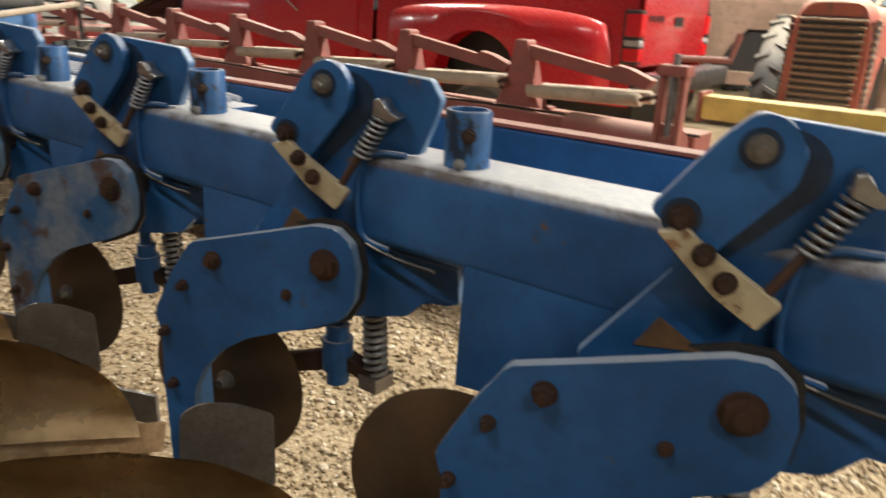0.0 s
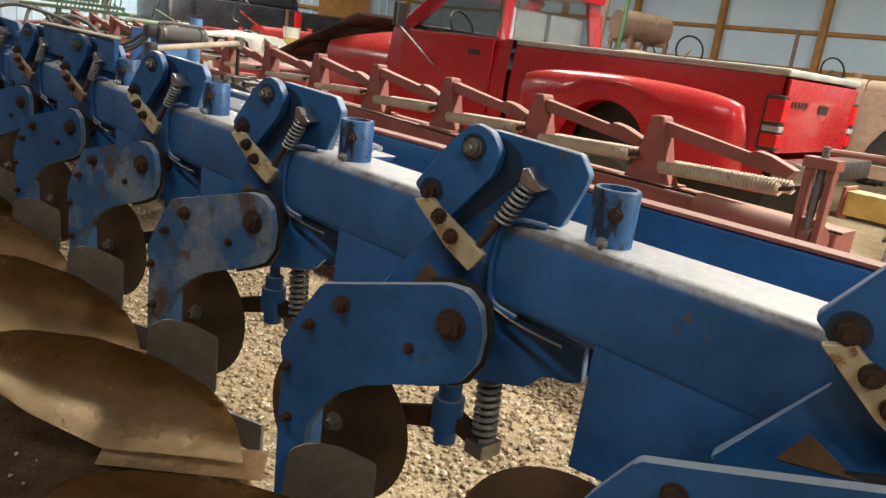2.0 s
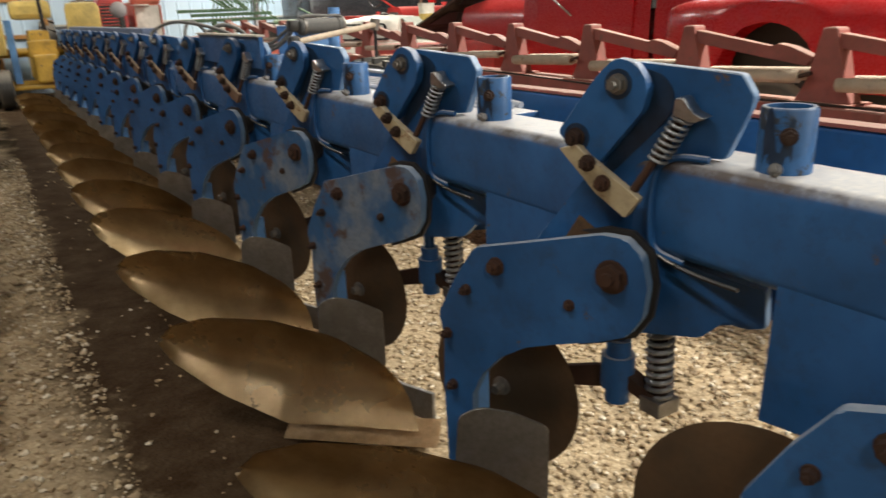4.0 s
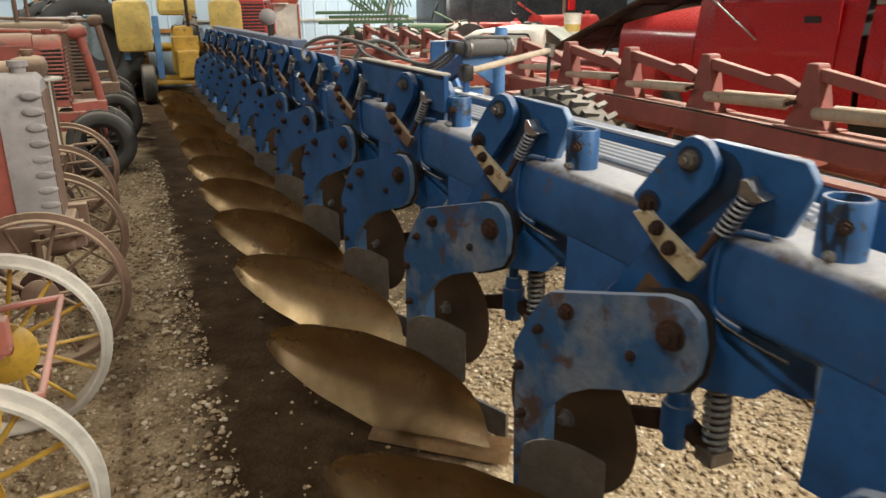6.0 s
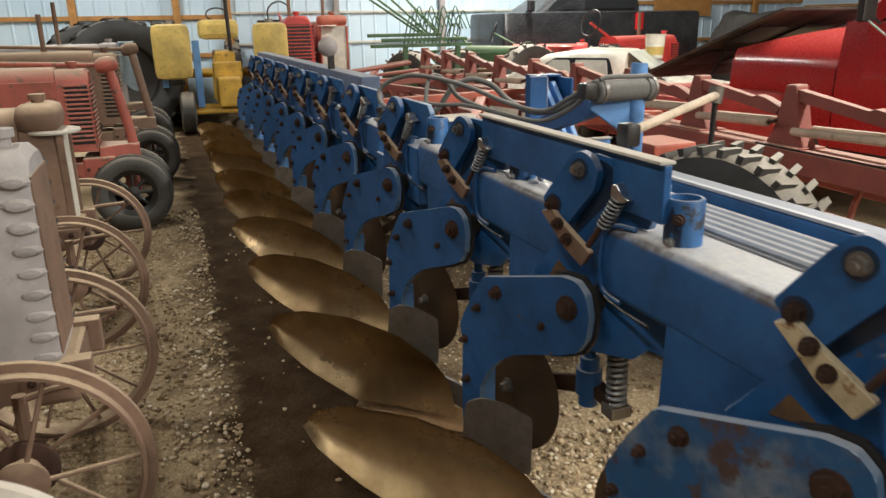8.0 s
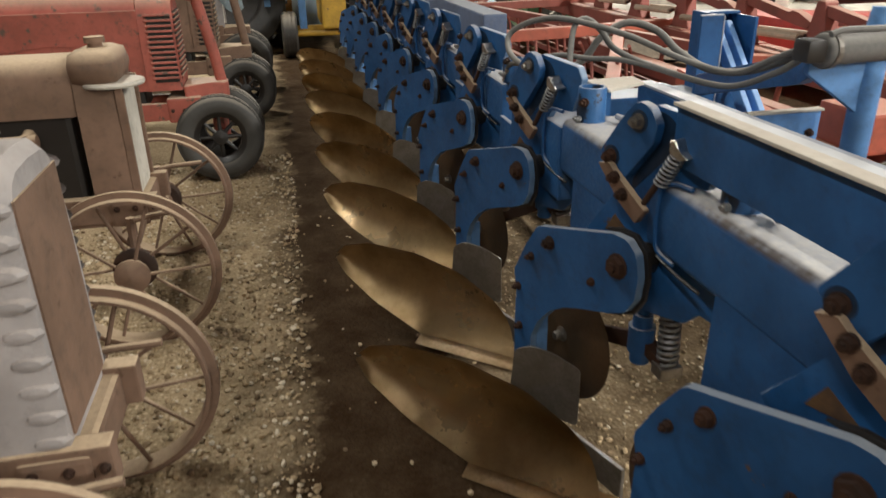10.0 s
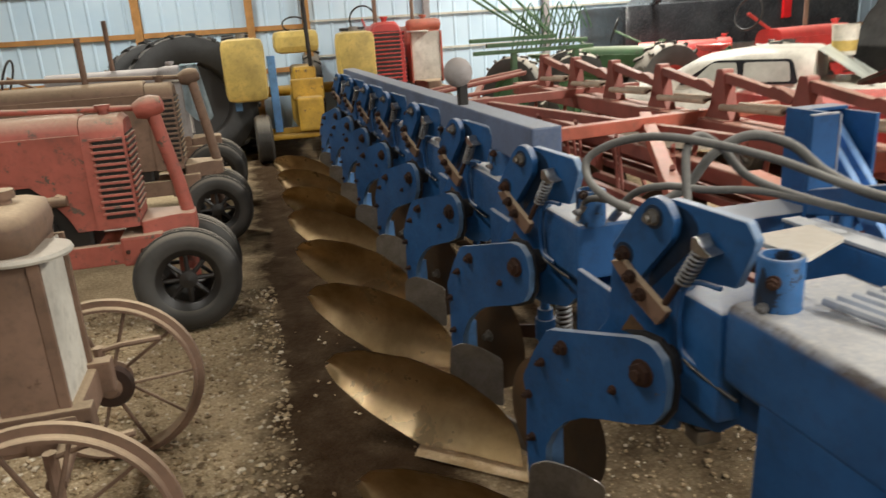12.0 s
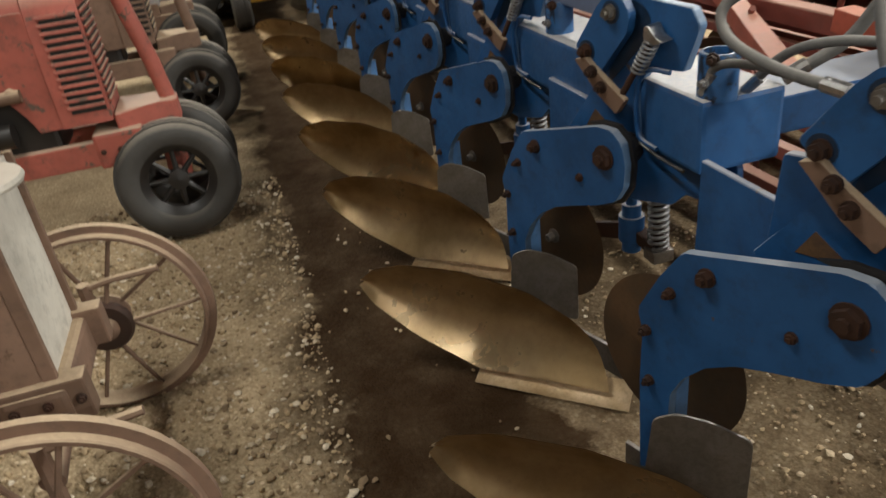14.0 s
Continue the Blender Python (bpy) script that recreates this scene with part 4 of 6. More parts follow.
def steel_wheel(parent, c, axis, r, w, rim_mat, spoke_mat, n=10):
    m = wheel_axis(c, axis)
    h = w / 2
    rim = [(r - 0.004, -h), (r, -h + 0.006), (r, -0.018), (r + 0.028, -0.014), (r + 0.03, 0.014), (r, 0.018), (r, h - 0.006), (r - 0.004, h), (r - 0.016, h), (r - 0.02, h - 0.02), (r - 0.02, -h + 0.02), (r - 0.016, -h)]
    rm = smooth(part("rim", lathe(rim, 56, m, True), rim_mat, parent, "rust-dusted steel rim"), 30)
    if spoke_mat is GOLD:
        smooth(part("hub_dish", lathe([(0.04, -0.085), (0.10, -0.075), (0.135, -0.05), (0.135, -0.04), (0.10, -0.06), (0.04, -0.07)], 24, m), GOLD, parent, "yellow hub dish"), 40)
    if spoke_mat is not GOLD:
        smooth(part("hub_ring", lathe([(0.05, -0.072), (0.095, -0.070), (0.105, -0.055), (0.105, -0.035), (0.095, -0.03), (0.05, -0.03)], 24, m), RUST, parent, "dark rusty hub ring"), 40)
    hb = smooth(part("hub", lathe([(0.0005, -0.10), (0.035, -0.10), (0.04, -0.085), (0.055, -0.07), (0.085, -0.06), (0.085, -0.045), (0.05, -0.03), (0.05, 0.03), (0.085, 0.045), (0.085, 0.06), (0.05, 0.08), (0.0005, 0.09)], 22, m), spoke_mat, parent), 30)
    for i in range(n):
        a = 2 * math.pi * i / n
        d = Vector((math.cos(a), math.sin(a), 0))
        zz = -0.052 if i % 2 else 0.052
        part("spoke", cyl(m @ (d * 0.06 + Vector((0, 0, zz))), m @ (d * (r - 0.012)), 0.0095, 0.0085, seg=8), spoke_mat, rm)


# red cultivator behind the plow ------------------------------------------------
cult = thing("field_cultivator", "faded red field cultivator with rows of spring trip standards", "cultivator")
RX = 2.70


def rake_z(y):
    return 1.352 + 0.008 * y


part("tool_bar", plate([(0.02, 0.815), (13.0, 0.925), (13.0, 1.075), (0.02, 0.965)], lambda a, b, d: Vector((RX - 0.13 + d, a, b)), 0.26, 0.008), REDFRAME, cult)
part("front_bar", plate([(0.35, 0.62), (13.0, 0.80), (13.0, 0.92), (0.35, 0.74)], lambda a, b, d: Vector((RX - 0.62 + d, a, b)), 0.12, 0.008), REDFRAME, cult)
part("rear_bar", plate([(-1.0, 0.55), (13.0, 0.75), (13.0, 0.87), (-1.0, 0.67)], lambda a, b, d: Vector((RX + 0.55 + d, a, b)), 0.12, 0.008), REDFRAME, cult)
for i in range(0, 13):
    y = 1.16 + 0.918 * i
    z = rake_z(y)
    part("standard", plate(rounded([(y + 0.035, z + 0.01), (y - 0.045, z + 0.01), (y - 0.12, z - 0.28), (y - 0.17, z - 0.38), (y + 0.16, z - 0.38), (y + 0.10, z - 0.28)], 0.015, 2), lambda a, b, d: Vector((RX - 0.05 + d, a, b)), 0.10, 0.006), REDFRAME, cult)
    part("foot_plate", box((RX - 0.12, y - 0.18, z - 0.395), (RX + 0.12, y + 0.17, z - 0.375)), REDFRAME, cult)
    part("trip_arm", plate([(y + 0.03, z - 0.005), (y + 0.0, z - 0.085), (y - 0.55, z - 0.165), (y - 0.80, z - 0.20), (y - 0.84, z - 0.15), (y - 0.70, z - 0.10), (y - 0.62, z - 0.085), (y - 0.58, z - 0.105)], lambda a, b, d: Vector((RX - 0.035 + d, a, b)), 0.07, 0.004), REDFRAME, cult)
    for dx in (-0.085, 0.085):
        p, q = Vector((RX + dx, y - 0.10, z - 0.275)), Vector((RX + dx, y - 0.80, z - 0.25))
        sp = part("trip_spring", cyl(p, q, 0.027, seg=10), CREAM, cult, "dusty cream coil spring")
        if y < 4.5:
            smooth(part("coil", coil(p, q, 0.031, 0.0082, 36, 5, 9), CREAM, sp))
        bm = bmesh.new()
        add_cyl(bm, q, q + Vector((0, -0.07, 0.02)), 0.012, seg=8)
        part("eye_bolt", bm, RUST, sp)
    smooth(part("shank", tube(spline([(RX, y + 0.05, z - 0.42), (RX + 0.02, y + 0.32, z - 0.50), (RX + 0.02, y + 0.40, 0.45), (RX + 0.02, y + 0.15, 0.12), (RX + 0.02, y - 0.12, 0.0)], 5), 0.022, 6), REDFRAME, cult))
# cross members between the two implements
for (p, q, w) in (((0.95, 6.2, 0.86), (2.35, 9.1, 1.02), 0.10), ((0.9, 8.6, 1.02), (3.4, 8.75, 1.06), 0.10), ((0.9, 11.0, 1.05), (3.4, 11.1, 1.08), 0.09), ((2.2, 7.0, 0.98), (3.0, 6.6, 0.98), 0.12), ((1.2, 12.4, 1.05), (2.4, 7.8, 0.98), 0.08),
                  ((1.9, 4.9, 0.80), (3.0, 5.2, 0.92), 0.12), ((1.9, 4.2, 0.62), (2.0, 7.2, 0.86), 0.12), ((2.0, 3.2, 0.66), (3.3, 3.3, 0.72), 0.10), ((1.7, 1.0, 0.55), (3.2, 1.1, 0.66), 0.10), ((0.85, 9.8, 0.9), (2.2, 13.2, 1.1), 0.07)):
    p, q = Vector(p), Vector(q)
    m = Matrix.Translation(p) @ (q - p).to_track_quat("Y", "Z").to_matrix().to_4x4()
    part("frame_tube", box((-w / 2, 0, -w / 2), (w / 2, (q - p).length, w / 2), m, 0.008), REDORANGE if w in (0.10, 0.12) and p.y > 4 else REDFRAME, cult, "red square tube")
part("hitch_box", box((1.95, 5.25, 0.78), (2.3, 5.65, 1.0), pose(0, 0, 0), 0.02), REDORANGE, cult)
for yy in (0.6, 2.6, 6.2, 9.6, 12.4):
    part("leg", box((RX - 0.60, yy - 0.05, 0.0), (RX - 0.52, yy + 0.05, 0.70), bevel=0.006), REDFRAME, cult)
smooth(part("wire", tube(spline([(2.58, 0.0, 0.97), (2.58, 1.2, 0.985), (2.57, 2.4, 0.97), (2.58, 3.8, 1.0), (2.58, 5.0, 1.01)], 8), 0.008, 6), GREASE, cult, "black cable"))
# lower gangs: bars and worn blades between the two implements
for i in range(9):
    x = 1.0 + 0.21 * i
    part("gang_bar", box((x - 0.03, 5.9 + 0.15 * (i % 3), 0.42 + 0.05 * (i % 4)), (x + 0.03, 12.5, 0.48 + 0.05 * (i % 4)), bevel=0.005), REDFRAME, cult)
for i in range(26):
    x, y = 1.0 + 0.33 * (i % 5), 6.1 + 0.26 * i
    md = Matrix.Translation((x, y, 0.36)) @ Vector((0.8, 0.35, 0.1)).to_track_quat("Z", "Y").to_matrix().to_4x4()
    smooth(part("blade", lathe([(0.0005, 0.05), (0.12, 0.035), (0.24, -0.01), (0.245, 0.0), (0.12, 0.045), (0.0005, 0.06)], 22, md), DISC, cult, "rusty dished blade"), 30)
# screw jack at the near end of the tool bar
jk = part("jack_frame", box((RX - 0.40, 0.02, 0.86), (RX - 0.36, 0.12, 1.05), bevel=0.005), REDFRAME, cult)
for dy in (0.005, 0.105):
    part("post", box((RX - 0.42, dy, 0.62), (RX - 0.36, dy + 0.03, 1.28), bevel=0.004), REDFRAME, jk)
part("cap", box((RX - 0.44, -0.005, 1.28), (RX - 0.34, 0.145, 1.33), bevel=0.005), REDFRAME, jk)
part("screw", cyl((RX - 0.39, 0.07, 0.8), (RX - 0.39, 0.07, 1.38), 0.018, seg=10), GREYSTEEL, jk)
part("crank", tube([(RX - 0.39, 0.07, 1.36), (RX - 0.22, -0.12, 1.36), (RX - 0.20, -0.14, 1.48)], 0.016, 8), REDFRAME, jk)
smooth(part("jack_tube", cyl((RX - 0.36, 0.02, 0.95), (RX - 0.10, 0.75, 0.93), 0.075, seg=18), REDFRAME, jk))
part("jack_foot", box((RX - 0.45, -0.01, 0.0), (RX - 0.33, 0.15, 0.62), bevel=0.01), REDFRAME, jk)
tr = thing("transport_wheel", "dusty black transport wheel with lugged tyre", "wheel", "transport wheels")
tyre_wheel(tr, (1.55, 4.12, 0.60), (0.93, 0.36, 0), 0.575, 0.34, 0.28, REDFRAME, lugs=34)
part("stub_axle", cyl((1.55, 4.12, 0.55), (2.12, 4.32, 0.60), 0.035), REDFRAME, tr)

# red pickup ------------------------------------------------------------------
pk = thing("pickup_truck", "bright red dual-wheel pickup truck with grey bed cover", "pickup truck", loc=pose(4.83, 1.43, 0.03, 0, 0, 3) @ Matrix.Diagonal((1.0, 1.06, 1.0, 1.0)))


def side_x(z):
    """Tumblehome of the truck's flank."""
    if z < 1.12:
        return 0.02 + 0.06 * (1.12 - z)
    return 0.02 + 0.05 * ((z - 1.12) / 0.6) ** 2


W = 2.0


def flank(y0, y1, z0, z1, arch=None, ny=24, nz=10, turn=0.0):
    """Both sides of a body section, joined over the top."""
    bm = bmesh.new()
    for sgn in (0, 1):
        g = []
        for i in range(ny + 1):
            y = y0 + (y1 - y0) * i / ny
            col = []
            lo = z0
            if arch and abs(y - arch[0]) < arch[2]:
                lo = max(z0, arch[1] + math.sqrt(max(arch[2] ** 2 - (y - arch[0]) ** 2, 0)))
            for j in range(nz + 1):
                z = lo + (z1(y) - lo) * j / nz
                x = side_x(z) + turn * max(0.0, (z - 1.30) / 0.40) ** 2.2
                col.append(bm.verts.new((x if sgn == 0 else W - x, y, z)))
            g.append(col)
        for i in range(ny):
            for j in range(nz):
                bm.faces.new((g[i][j], g[i + 1][j], g[i + 1][j + 1], g[i][j + 1]))
        if sgn == 0:
            left = g
        else:
            for i in range(ny):
                bm.faces.new((left[i][nz], left[i + 1][nz], g[i + 1][nz], g[i][nz]))
    return bm


ARCH = (1.36, 0.84, 0.45)
bed = smooth(part("bed", flank(0.0, 2.66, 0.72, lambda y: 1.68, ARCH, 40), TRUCKRED, pk), 35)
part("bed_cover", box((0.05, -0.03, 1.685), (W - 0.05, 2.66, 1.745), bevel=0.02), VINYL, bed, "grey vinyl bed cover")


def flare(sgn):
    def f(u, v):
        y = 0.16 + 2.34 * u
        w = math.sin(math.pi * min(max(u, 0.0), 1.0)) ** 0.30
        w2 = math.sin(math.pi * min(max(u, 0.0), 1.0)) ** 0.16
        out = 0.24 * w * (1 - (1 - min(1, v * 2.2)) ** 2) if v < 0.46 else 0.24 * w
        z_top = 1.16 + 0.375 * w2
        z_bot = max(0.78, ARCH[1] + math.sqrt(max(0.0, ARCH[2] ** 2 - (y - ARCH[0]) ** 2))) if abs(y - ARCH[0]) < ARCH[2] else 0.78
        z = z_top + (z_bot - z_top) * max(0.0, (v - 0.18) / 0.82)
        z += 0.02 * min(1, v * 4) - 0.02
        x = side_x(1.2) - out
        return Vector((x if sgn == 0 else W - x, y, z))
    return f


for sgn in (0, 1):
    smooth(part("fender_flare", sheet_grid(flare(sgn), 30, 14), TRUCKRED, bed, "bulging red fender"), 60)
part("arch_liner", box((0.14, 0.86, 0.62), (0.42, 1.86, 1.30)), GREASE, bed, "black wheel well")
tg = part("tailgate", box((0.10, -0.035, 1.06), (W - 0.10, 0.0, 1.665), bevel=0.012), TRUCKRED, pk)
part("handle", box((W / 2 - 0.12, -0.045, 1.40), (W / 2 + 0.12, -0.034, 1.48), bevel=0.004), GREASE, tg, "black latch handle")
for lx, w in ((0.22, 0.05), (0.30, 0.05), (0.38, 0.05), (0.46, 0.05), (0.54, 0.05)):
    part("badge", box((lx, -0.041, 1.44), (lx + w, -0.034, 1.49), bevel=0.002), GREASE, tg, "dark badge strip")
for sgn in (0, 1):
    x0 = 0.012 if sgn == 0 else W - 0.13
    tl = part("taillight", box((x0, -0.05, 1.08), (x0 + 0.118, 0.10, 1.53), bevel=0.02), GREASE, pk, "red and clear taillight in black surround")
    for z0, z1, mt in ((1.11, 1.22, LENSRED), (1.235, 1.285, TRACGREY), (1.315, 1.50, LENSRED)):
        part("lens", box((x0 - 0.004, -0.056, z0), (x0 + 0.10, 0.08, z1), bevel=0.01), mt, tl)
smooth(part("bumper", box((0.05, -0.30, 0.84), (W - 0.05, -0.06, 1.02), bevel=0.03), BRIGHT, pk, "chrome step bumper"))
cab = smooth(part("cab", flank(2.72, 4.55, 0.62, lambda y: 1.74, None, 20), TRUCKRED, pk), 35)


for (y0, z0, y1, z1) in ((2.88, 1.70, 2.95, 2.32), (4.44, 1.70, 3.72, 2.32)):
    for x0, x1 in ((0.12, 0.22), (W - 0.12, W - 0.22)):
        part("pillar", box((-0.05, -0.08, 0), (0.05, 0.08, (Vector((x1, y1, z1)) - Vector((x0, y0, z0))).length), Matrix.Translation((x0, y0, z0)) @ (Vector((x1, y1, z1)) - Vector((x0, y0, z0))).to_track_quat("Z", "Y").to_matrix().to_4x4(), 0.02), TRUCKRED, cab)
part("roof", box((0.15, 2.80, 2.29), (W - 0.15, 3.86, 2.42), bevel=0.05), TRUCKRED, cab)
part("side_window", plate([(3.0, 1.745), (4.36, 1.745), (3.74, 2.30), (3.02, 2.30)], lambda a, b, d: Vector((0.115 + (b - 1.72) * 0.15 + d, a, b)), 0.006, 0), GLASS, cab, "clear side window").visible_shadow = False
part("rear_window", box((0.22, 2.84, 1.745), (W - 0.22, 2.848, 2.30)), GLASS, cab, "clear rear window").visible_shadow = False
part("windscreen", plate([(0.14, 0.0), (W - 0.14, 0.0), (W - 0.2, 1.0), (0.2, 1.0)], lambda a, b, d: Vector((a, 4.46 - 0.72 * b + d, 1.745 + 0.56 * b)), 0.008, 0), GLASS, cab, "clear windscreen").visible_shadow = False
for sx in (0.30, 1.03):
    smooth(part("seat_back", box((sx, 2.98, 1.40), (sx + 0.68, 3.14, 2.10), bevel=0.07), CLOTH, cab, "grey cloth seat back"))
smooth(part("steering_wheel", tube([(0.52 + 0.19 * math.cos(a * 0.2618), 3.86 + 0.08 * math.sin(a * 0.2618), 1.84 + 0.17 * math.sin(a * 0.2618)) for a in range(24)], 0.014, 8, True), GREASE, cab, "black steering wheel"))
part("dashboard", box((0.16, 4.0, 1.40), (W - 0.16, 4.40, 1.80), bevel=0.05), GREASE, cab)
part("door_trim", box((0.10, 2.9, 1.0), (0.14, 4.3, 1.738)), GREASE, cab)
dr = part("door", box((0.006, 2.92, 0.72), (0.018, 4.30, 1.72), bevel=0.005), TRUCKRED, cab)
part("door_handle", box((-0.006, 3.10, 1.53), (0.008, 3.26, 1.59), bevel=0.004), GREASE, dr, "black door handle")
part("mirror", box((-0.24, 4.18, 1.74), (-0.08, 4.25, 2.02), bevel=0.02), GREASE, cab, "black door mirror")
part("mirror_arm", tube([(0.05, 4.21, 1.70), (-0.1, 4.21, 1.80)], 0.012), GREASE, cab)
part("mirror_strut", tube([(-0.17, 4.2, 1.76), (0.0, 3.75, 1.36)], 0.009), BRIGHT, cab)
hood = smooth(part("front_clip", flank(4.56, 5.75, 0.62, lambda y: 1.70 - 0.17 * max(0, (y - 4.56) / 1.0) ** 1.5, (5.08, 0.50, 0.45), 30, 14, 0.26), TRUCKRED, pk), 35)


def hood_fn(u, v):
    y = 4.55 + 1.2 * u
    return Vector((0.30 + (W - 0.60) * v, y, 1.66 - 0.20 * u ** 1.5 + 0.10 * math.sin(math.pi * v) ** 0.6))


smooth(part("hood", sheet_grid(hood_fn, 14, 14, 0.02), TRUCKRED, pk), 40)
part("grille", box((0.12, 5.70, 0.75), (W - 0.12, 5.78, 1.38), bevel=0.03), GREASE, pk)
for cx in (0.20, W - 0.20):
    tyre_wheel(pk, (cx, 1.45, 0.40), (-1 if cx < 1 else 1, 0, 0), 0.40, 0.30, 0.21, GREYSTEEL)
    tyre_wheel(pk, (cx, 5.08, 0.40), (-1 if cx < 1 else 1, 0, 0), 0.40, 0.24, 0.21, GREYSTEEL)
part("chassis", box((0.45, 0.1, 0.45), (W - 0.45, 5.6, 0.75)), GREASE, pk)


# old tractors parked in a row, noses to the aisle ----------------------------------
def hood_shell(x0, x1, w, z0, z1, flat=0.55):
    """A hood: a rounded arch section swept along x."""
    bm = bmesh.new()
    n = 16
    rings = []
    for x, k in ((x0, 1.0), (x0 - 0.0 + (x1 - x0) * 0.5, 1.0), (x1 - 0.03, 1.0), (x1, 0.96)):
        ring = []
        for i in range(n + 1):
            a = math.pi * i / n
            cx = math.copysign(abs(math.cos(a)) ** flat, math.cos(a))
            sz = math.sin(a) ** flat
            ring.append(bm.verts.new((x, w / 2 * k * cx, z0 + (z1 - z0) * k * sz)))
        rings.append(ring)
    for a, b in zip(rings, rings[1:]):
        for i in range(n):
            bm.faces.new((a[i], a[i + 1], b[i + 1], b[i]))
    bm.faces.new(rings[0])
    bm.faces.new(list(reversed(rings[-1])))
    return bm


def tractor(where, label, hood_mat, rad_mat, frame_mat, wheels, rad, hoodz, track, wheel_r, spoke_mat=None, shaft=False, grille="slots", rear_r=0.66, stack=0.4, group="row of old tractors", ax=0.0):
    """Nose at x = 0, looking along +x."""
    t = thing("tractor", label, "tractor", group, where)
    rw, rz0, rz1, rd = rad
    # radiator with shell and grille
    shell = smooth(part("radiator_shell", hood_shell(-rd, 0.0, rw, rz0, rz1, 0.42), rad_mat, t), 40)
    if grille == "slots":
        n = 13
        for i in range(n):
            z = rz0 + 0.10 + (rz1 - rz0 - 0.24) * i / (n - 1)
            for sg in (-1, 1):
                part("louver", box((-rd * 0.80, -0.012, -0.009), (-0.01, 0.012, 0.009), pose(0, sg * (rw / 2 - 0.0), z, 14 * sg, 0, 0), 0.003), frame_mat, shell)
                part("slot", box((-rd * 0.74, -0.003, -0.011), (-0.012, 0.004, 0.011), pose(0, sg * (rw / 2 + 0.0005), z - 0.021, 0, 0, 0)), GREASE, shell, "dark grille slot")
            part("louver", box((-0.012, -rw * 0.40, -0.008), (0.012, rw * 0.40, 0.008), pose(0.004, 0, z, 0, 12, 0), 0.003), frame_mat, shell)
        part("core", box((0.0, -rw * 0.38, rz0 + 0.08), (0.006, rw * 0.38, rz1 - 0.12)), GREASE, shell, "dark radiator core")
    elif grille == "scallop":
        n = 9
        for i in range(n):
            z = rz0 + 0.06 + (rz1 - rz0 - 0.16) * i / (n - 1)
            for sg in (-1, 1):
                bm = bmesh.new()
                add_lathe(bm, [(0.0005, 0.022), (0.02, 0.018), (0.032, 0.0)], 12, pose(-rd * 0.22, sg * (rw / 2 - 0.012), z, -90 * sg, 0, 0) @ Matrix.Diagonal((1.7, 0.8, 1, 1)))
                part("scallop", bm, rad_mat, shell)
        part("core", box((0.0, -rw * 0.40, rz0 + 0.05), (0.006, rw * 0.40, rz1 - 0.09)), TRACRUST, shell, "rusty radiator core")
    else:
        smooth(part("top_tank", box((-rd - 0.02, -rw / 2 - 0.012, rz1 - 0.16), (0.02, rw / 2 + 0.012, rz1 + 0.01), bevel=0.075), rad_mat, shell), 70)
        smooth(part("flange", lathe([(0.0005, 0.0), (0.15, 0.0), (0.155, 0.010), (0.15, 0.022), (0.0005, 0.022)], 28, pose(-0.03, -0.10, rz1 - 0.165)), PALE, shell))
        part("core", box((0.0, -rw * 0.44, rz0 + 0.02), (0.012, rw * 0.44, rz1 - 0.165), bevel=0.003), PALE, shell, "pale radiator core")
        for sg in (-1, 1):
            part("side_strap", box((-0.01, sg * rw * 0.47 - 0.012, rz0), (0.03, sg * rw * 0.47 + 0.012, rz1 - 0.16), bevel=0.004), rad_mat, shell)
        part("lower_channel", box((-0.50, -rw / 2 - 0.012, 0.50), (0.005, -rw / 2 + 0.02, rz0 + 0.02), bevel=0.008), frame_mat, shell)
    bm = bmesh.new()
    add_cyl(bm, (-rd * 0.5, 0, rz1 - 0.02), (-rd * 0.5, 0, rz1 + 0.05), 0.035, seg=14)
    add_cyl(bm, (-rd * 0.5, 0, rz1 + 0.03), (-rd * 0.5, 0, rz1 + 0.06), 0.05, seg=10)
    smooth(part("filler_cap", bm, rad_mat, shell))
    # hood over the engine
    hw = rw * 0.92
    smooth(part("hood", hood_shell(-1.45, -rd - 0.005, hw, hoodz[0], hoodz[1], 0.5), hood_mat, t), 40)
    for sg in (-1, 1) if grille != "sheet" else ():
        out = [(-rd, rz0), (-rd, hoodz[1] - 0.12), (-1.44, hoodz[1] - 0.12), (-1.44, hoodz[0]), (-0.95, hoodz[0] + 0.06), (-0.75, hoodz[0] + 0.05), (-0.60, hoodz[0] - 0.0), (-0.50, hoodz[0] - 0.10), (-0.42, rz0 + 0.10), (-0.38, rz0)]
        part("side_panel", plate(out, lambda a, b, d, sg=sg: Vector((a, sg * (hw / 2 + 0.004 - d), b)), 0.008, 0.002), hood_mat, t)
    part("engine", box((-1.30, -0.17, 0.62), (-rd - 0.04, 0.17, hoodz[0] + 0.05), bevel=0.03), GREASE, t, "dark oily engine block")
    for i in range(4):
        smooth(part("manifold", cyl((-0.45 - 0.2 * i, -0.15, 1.0), (-0.45 - 0.2 * i, -0.24, 0.98), 0.035, seg=10), TRACRUST, t))
    smooth(part("intake_pipe", cyl((-0.40, -0.23, 0.98), (-1.1, -0.23, 0.96), 0.035, seg=10), TRACRUST, t))
    smooth(part("generator", cyl((-0.50, -0.24, 0.78), (-0.72, -0.24, 0.78), 0.065, seg=14), GREASE, t))
    bx = -rd - 0.02
    for sg in (-1, 1):
        part("frame_rail", box((-1.9, sg * 0.20 - 0.035, 0.52), (0.10, sg * 0.20 + 0.035, 0.66), bevel=0.008), frame_mat, t)
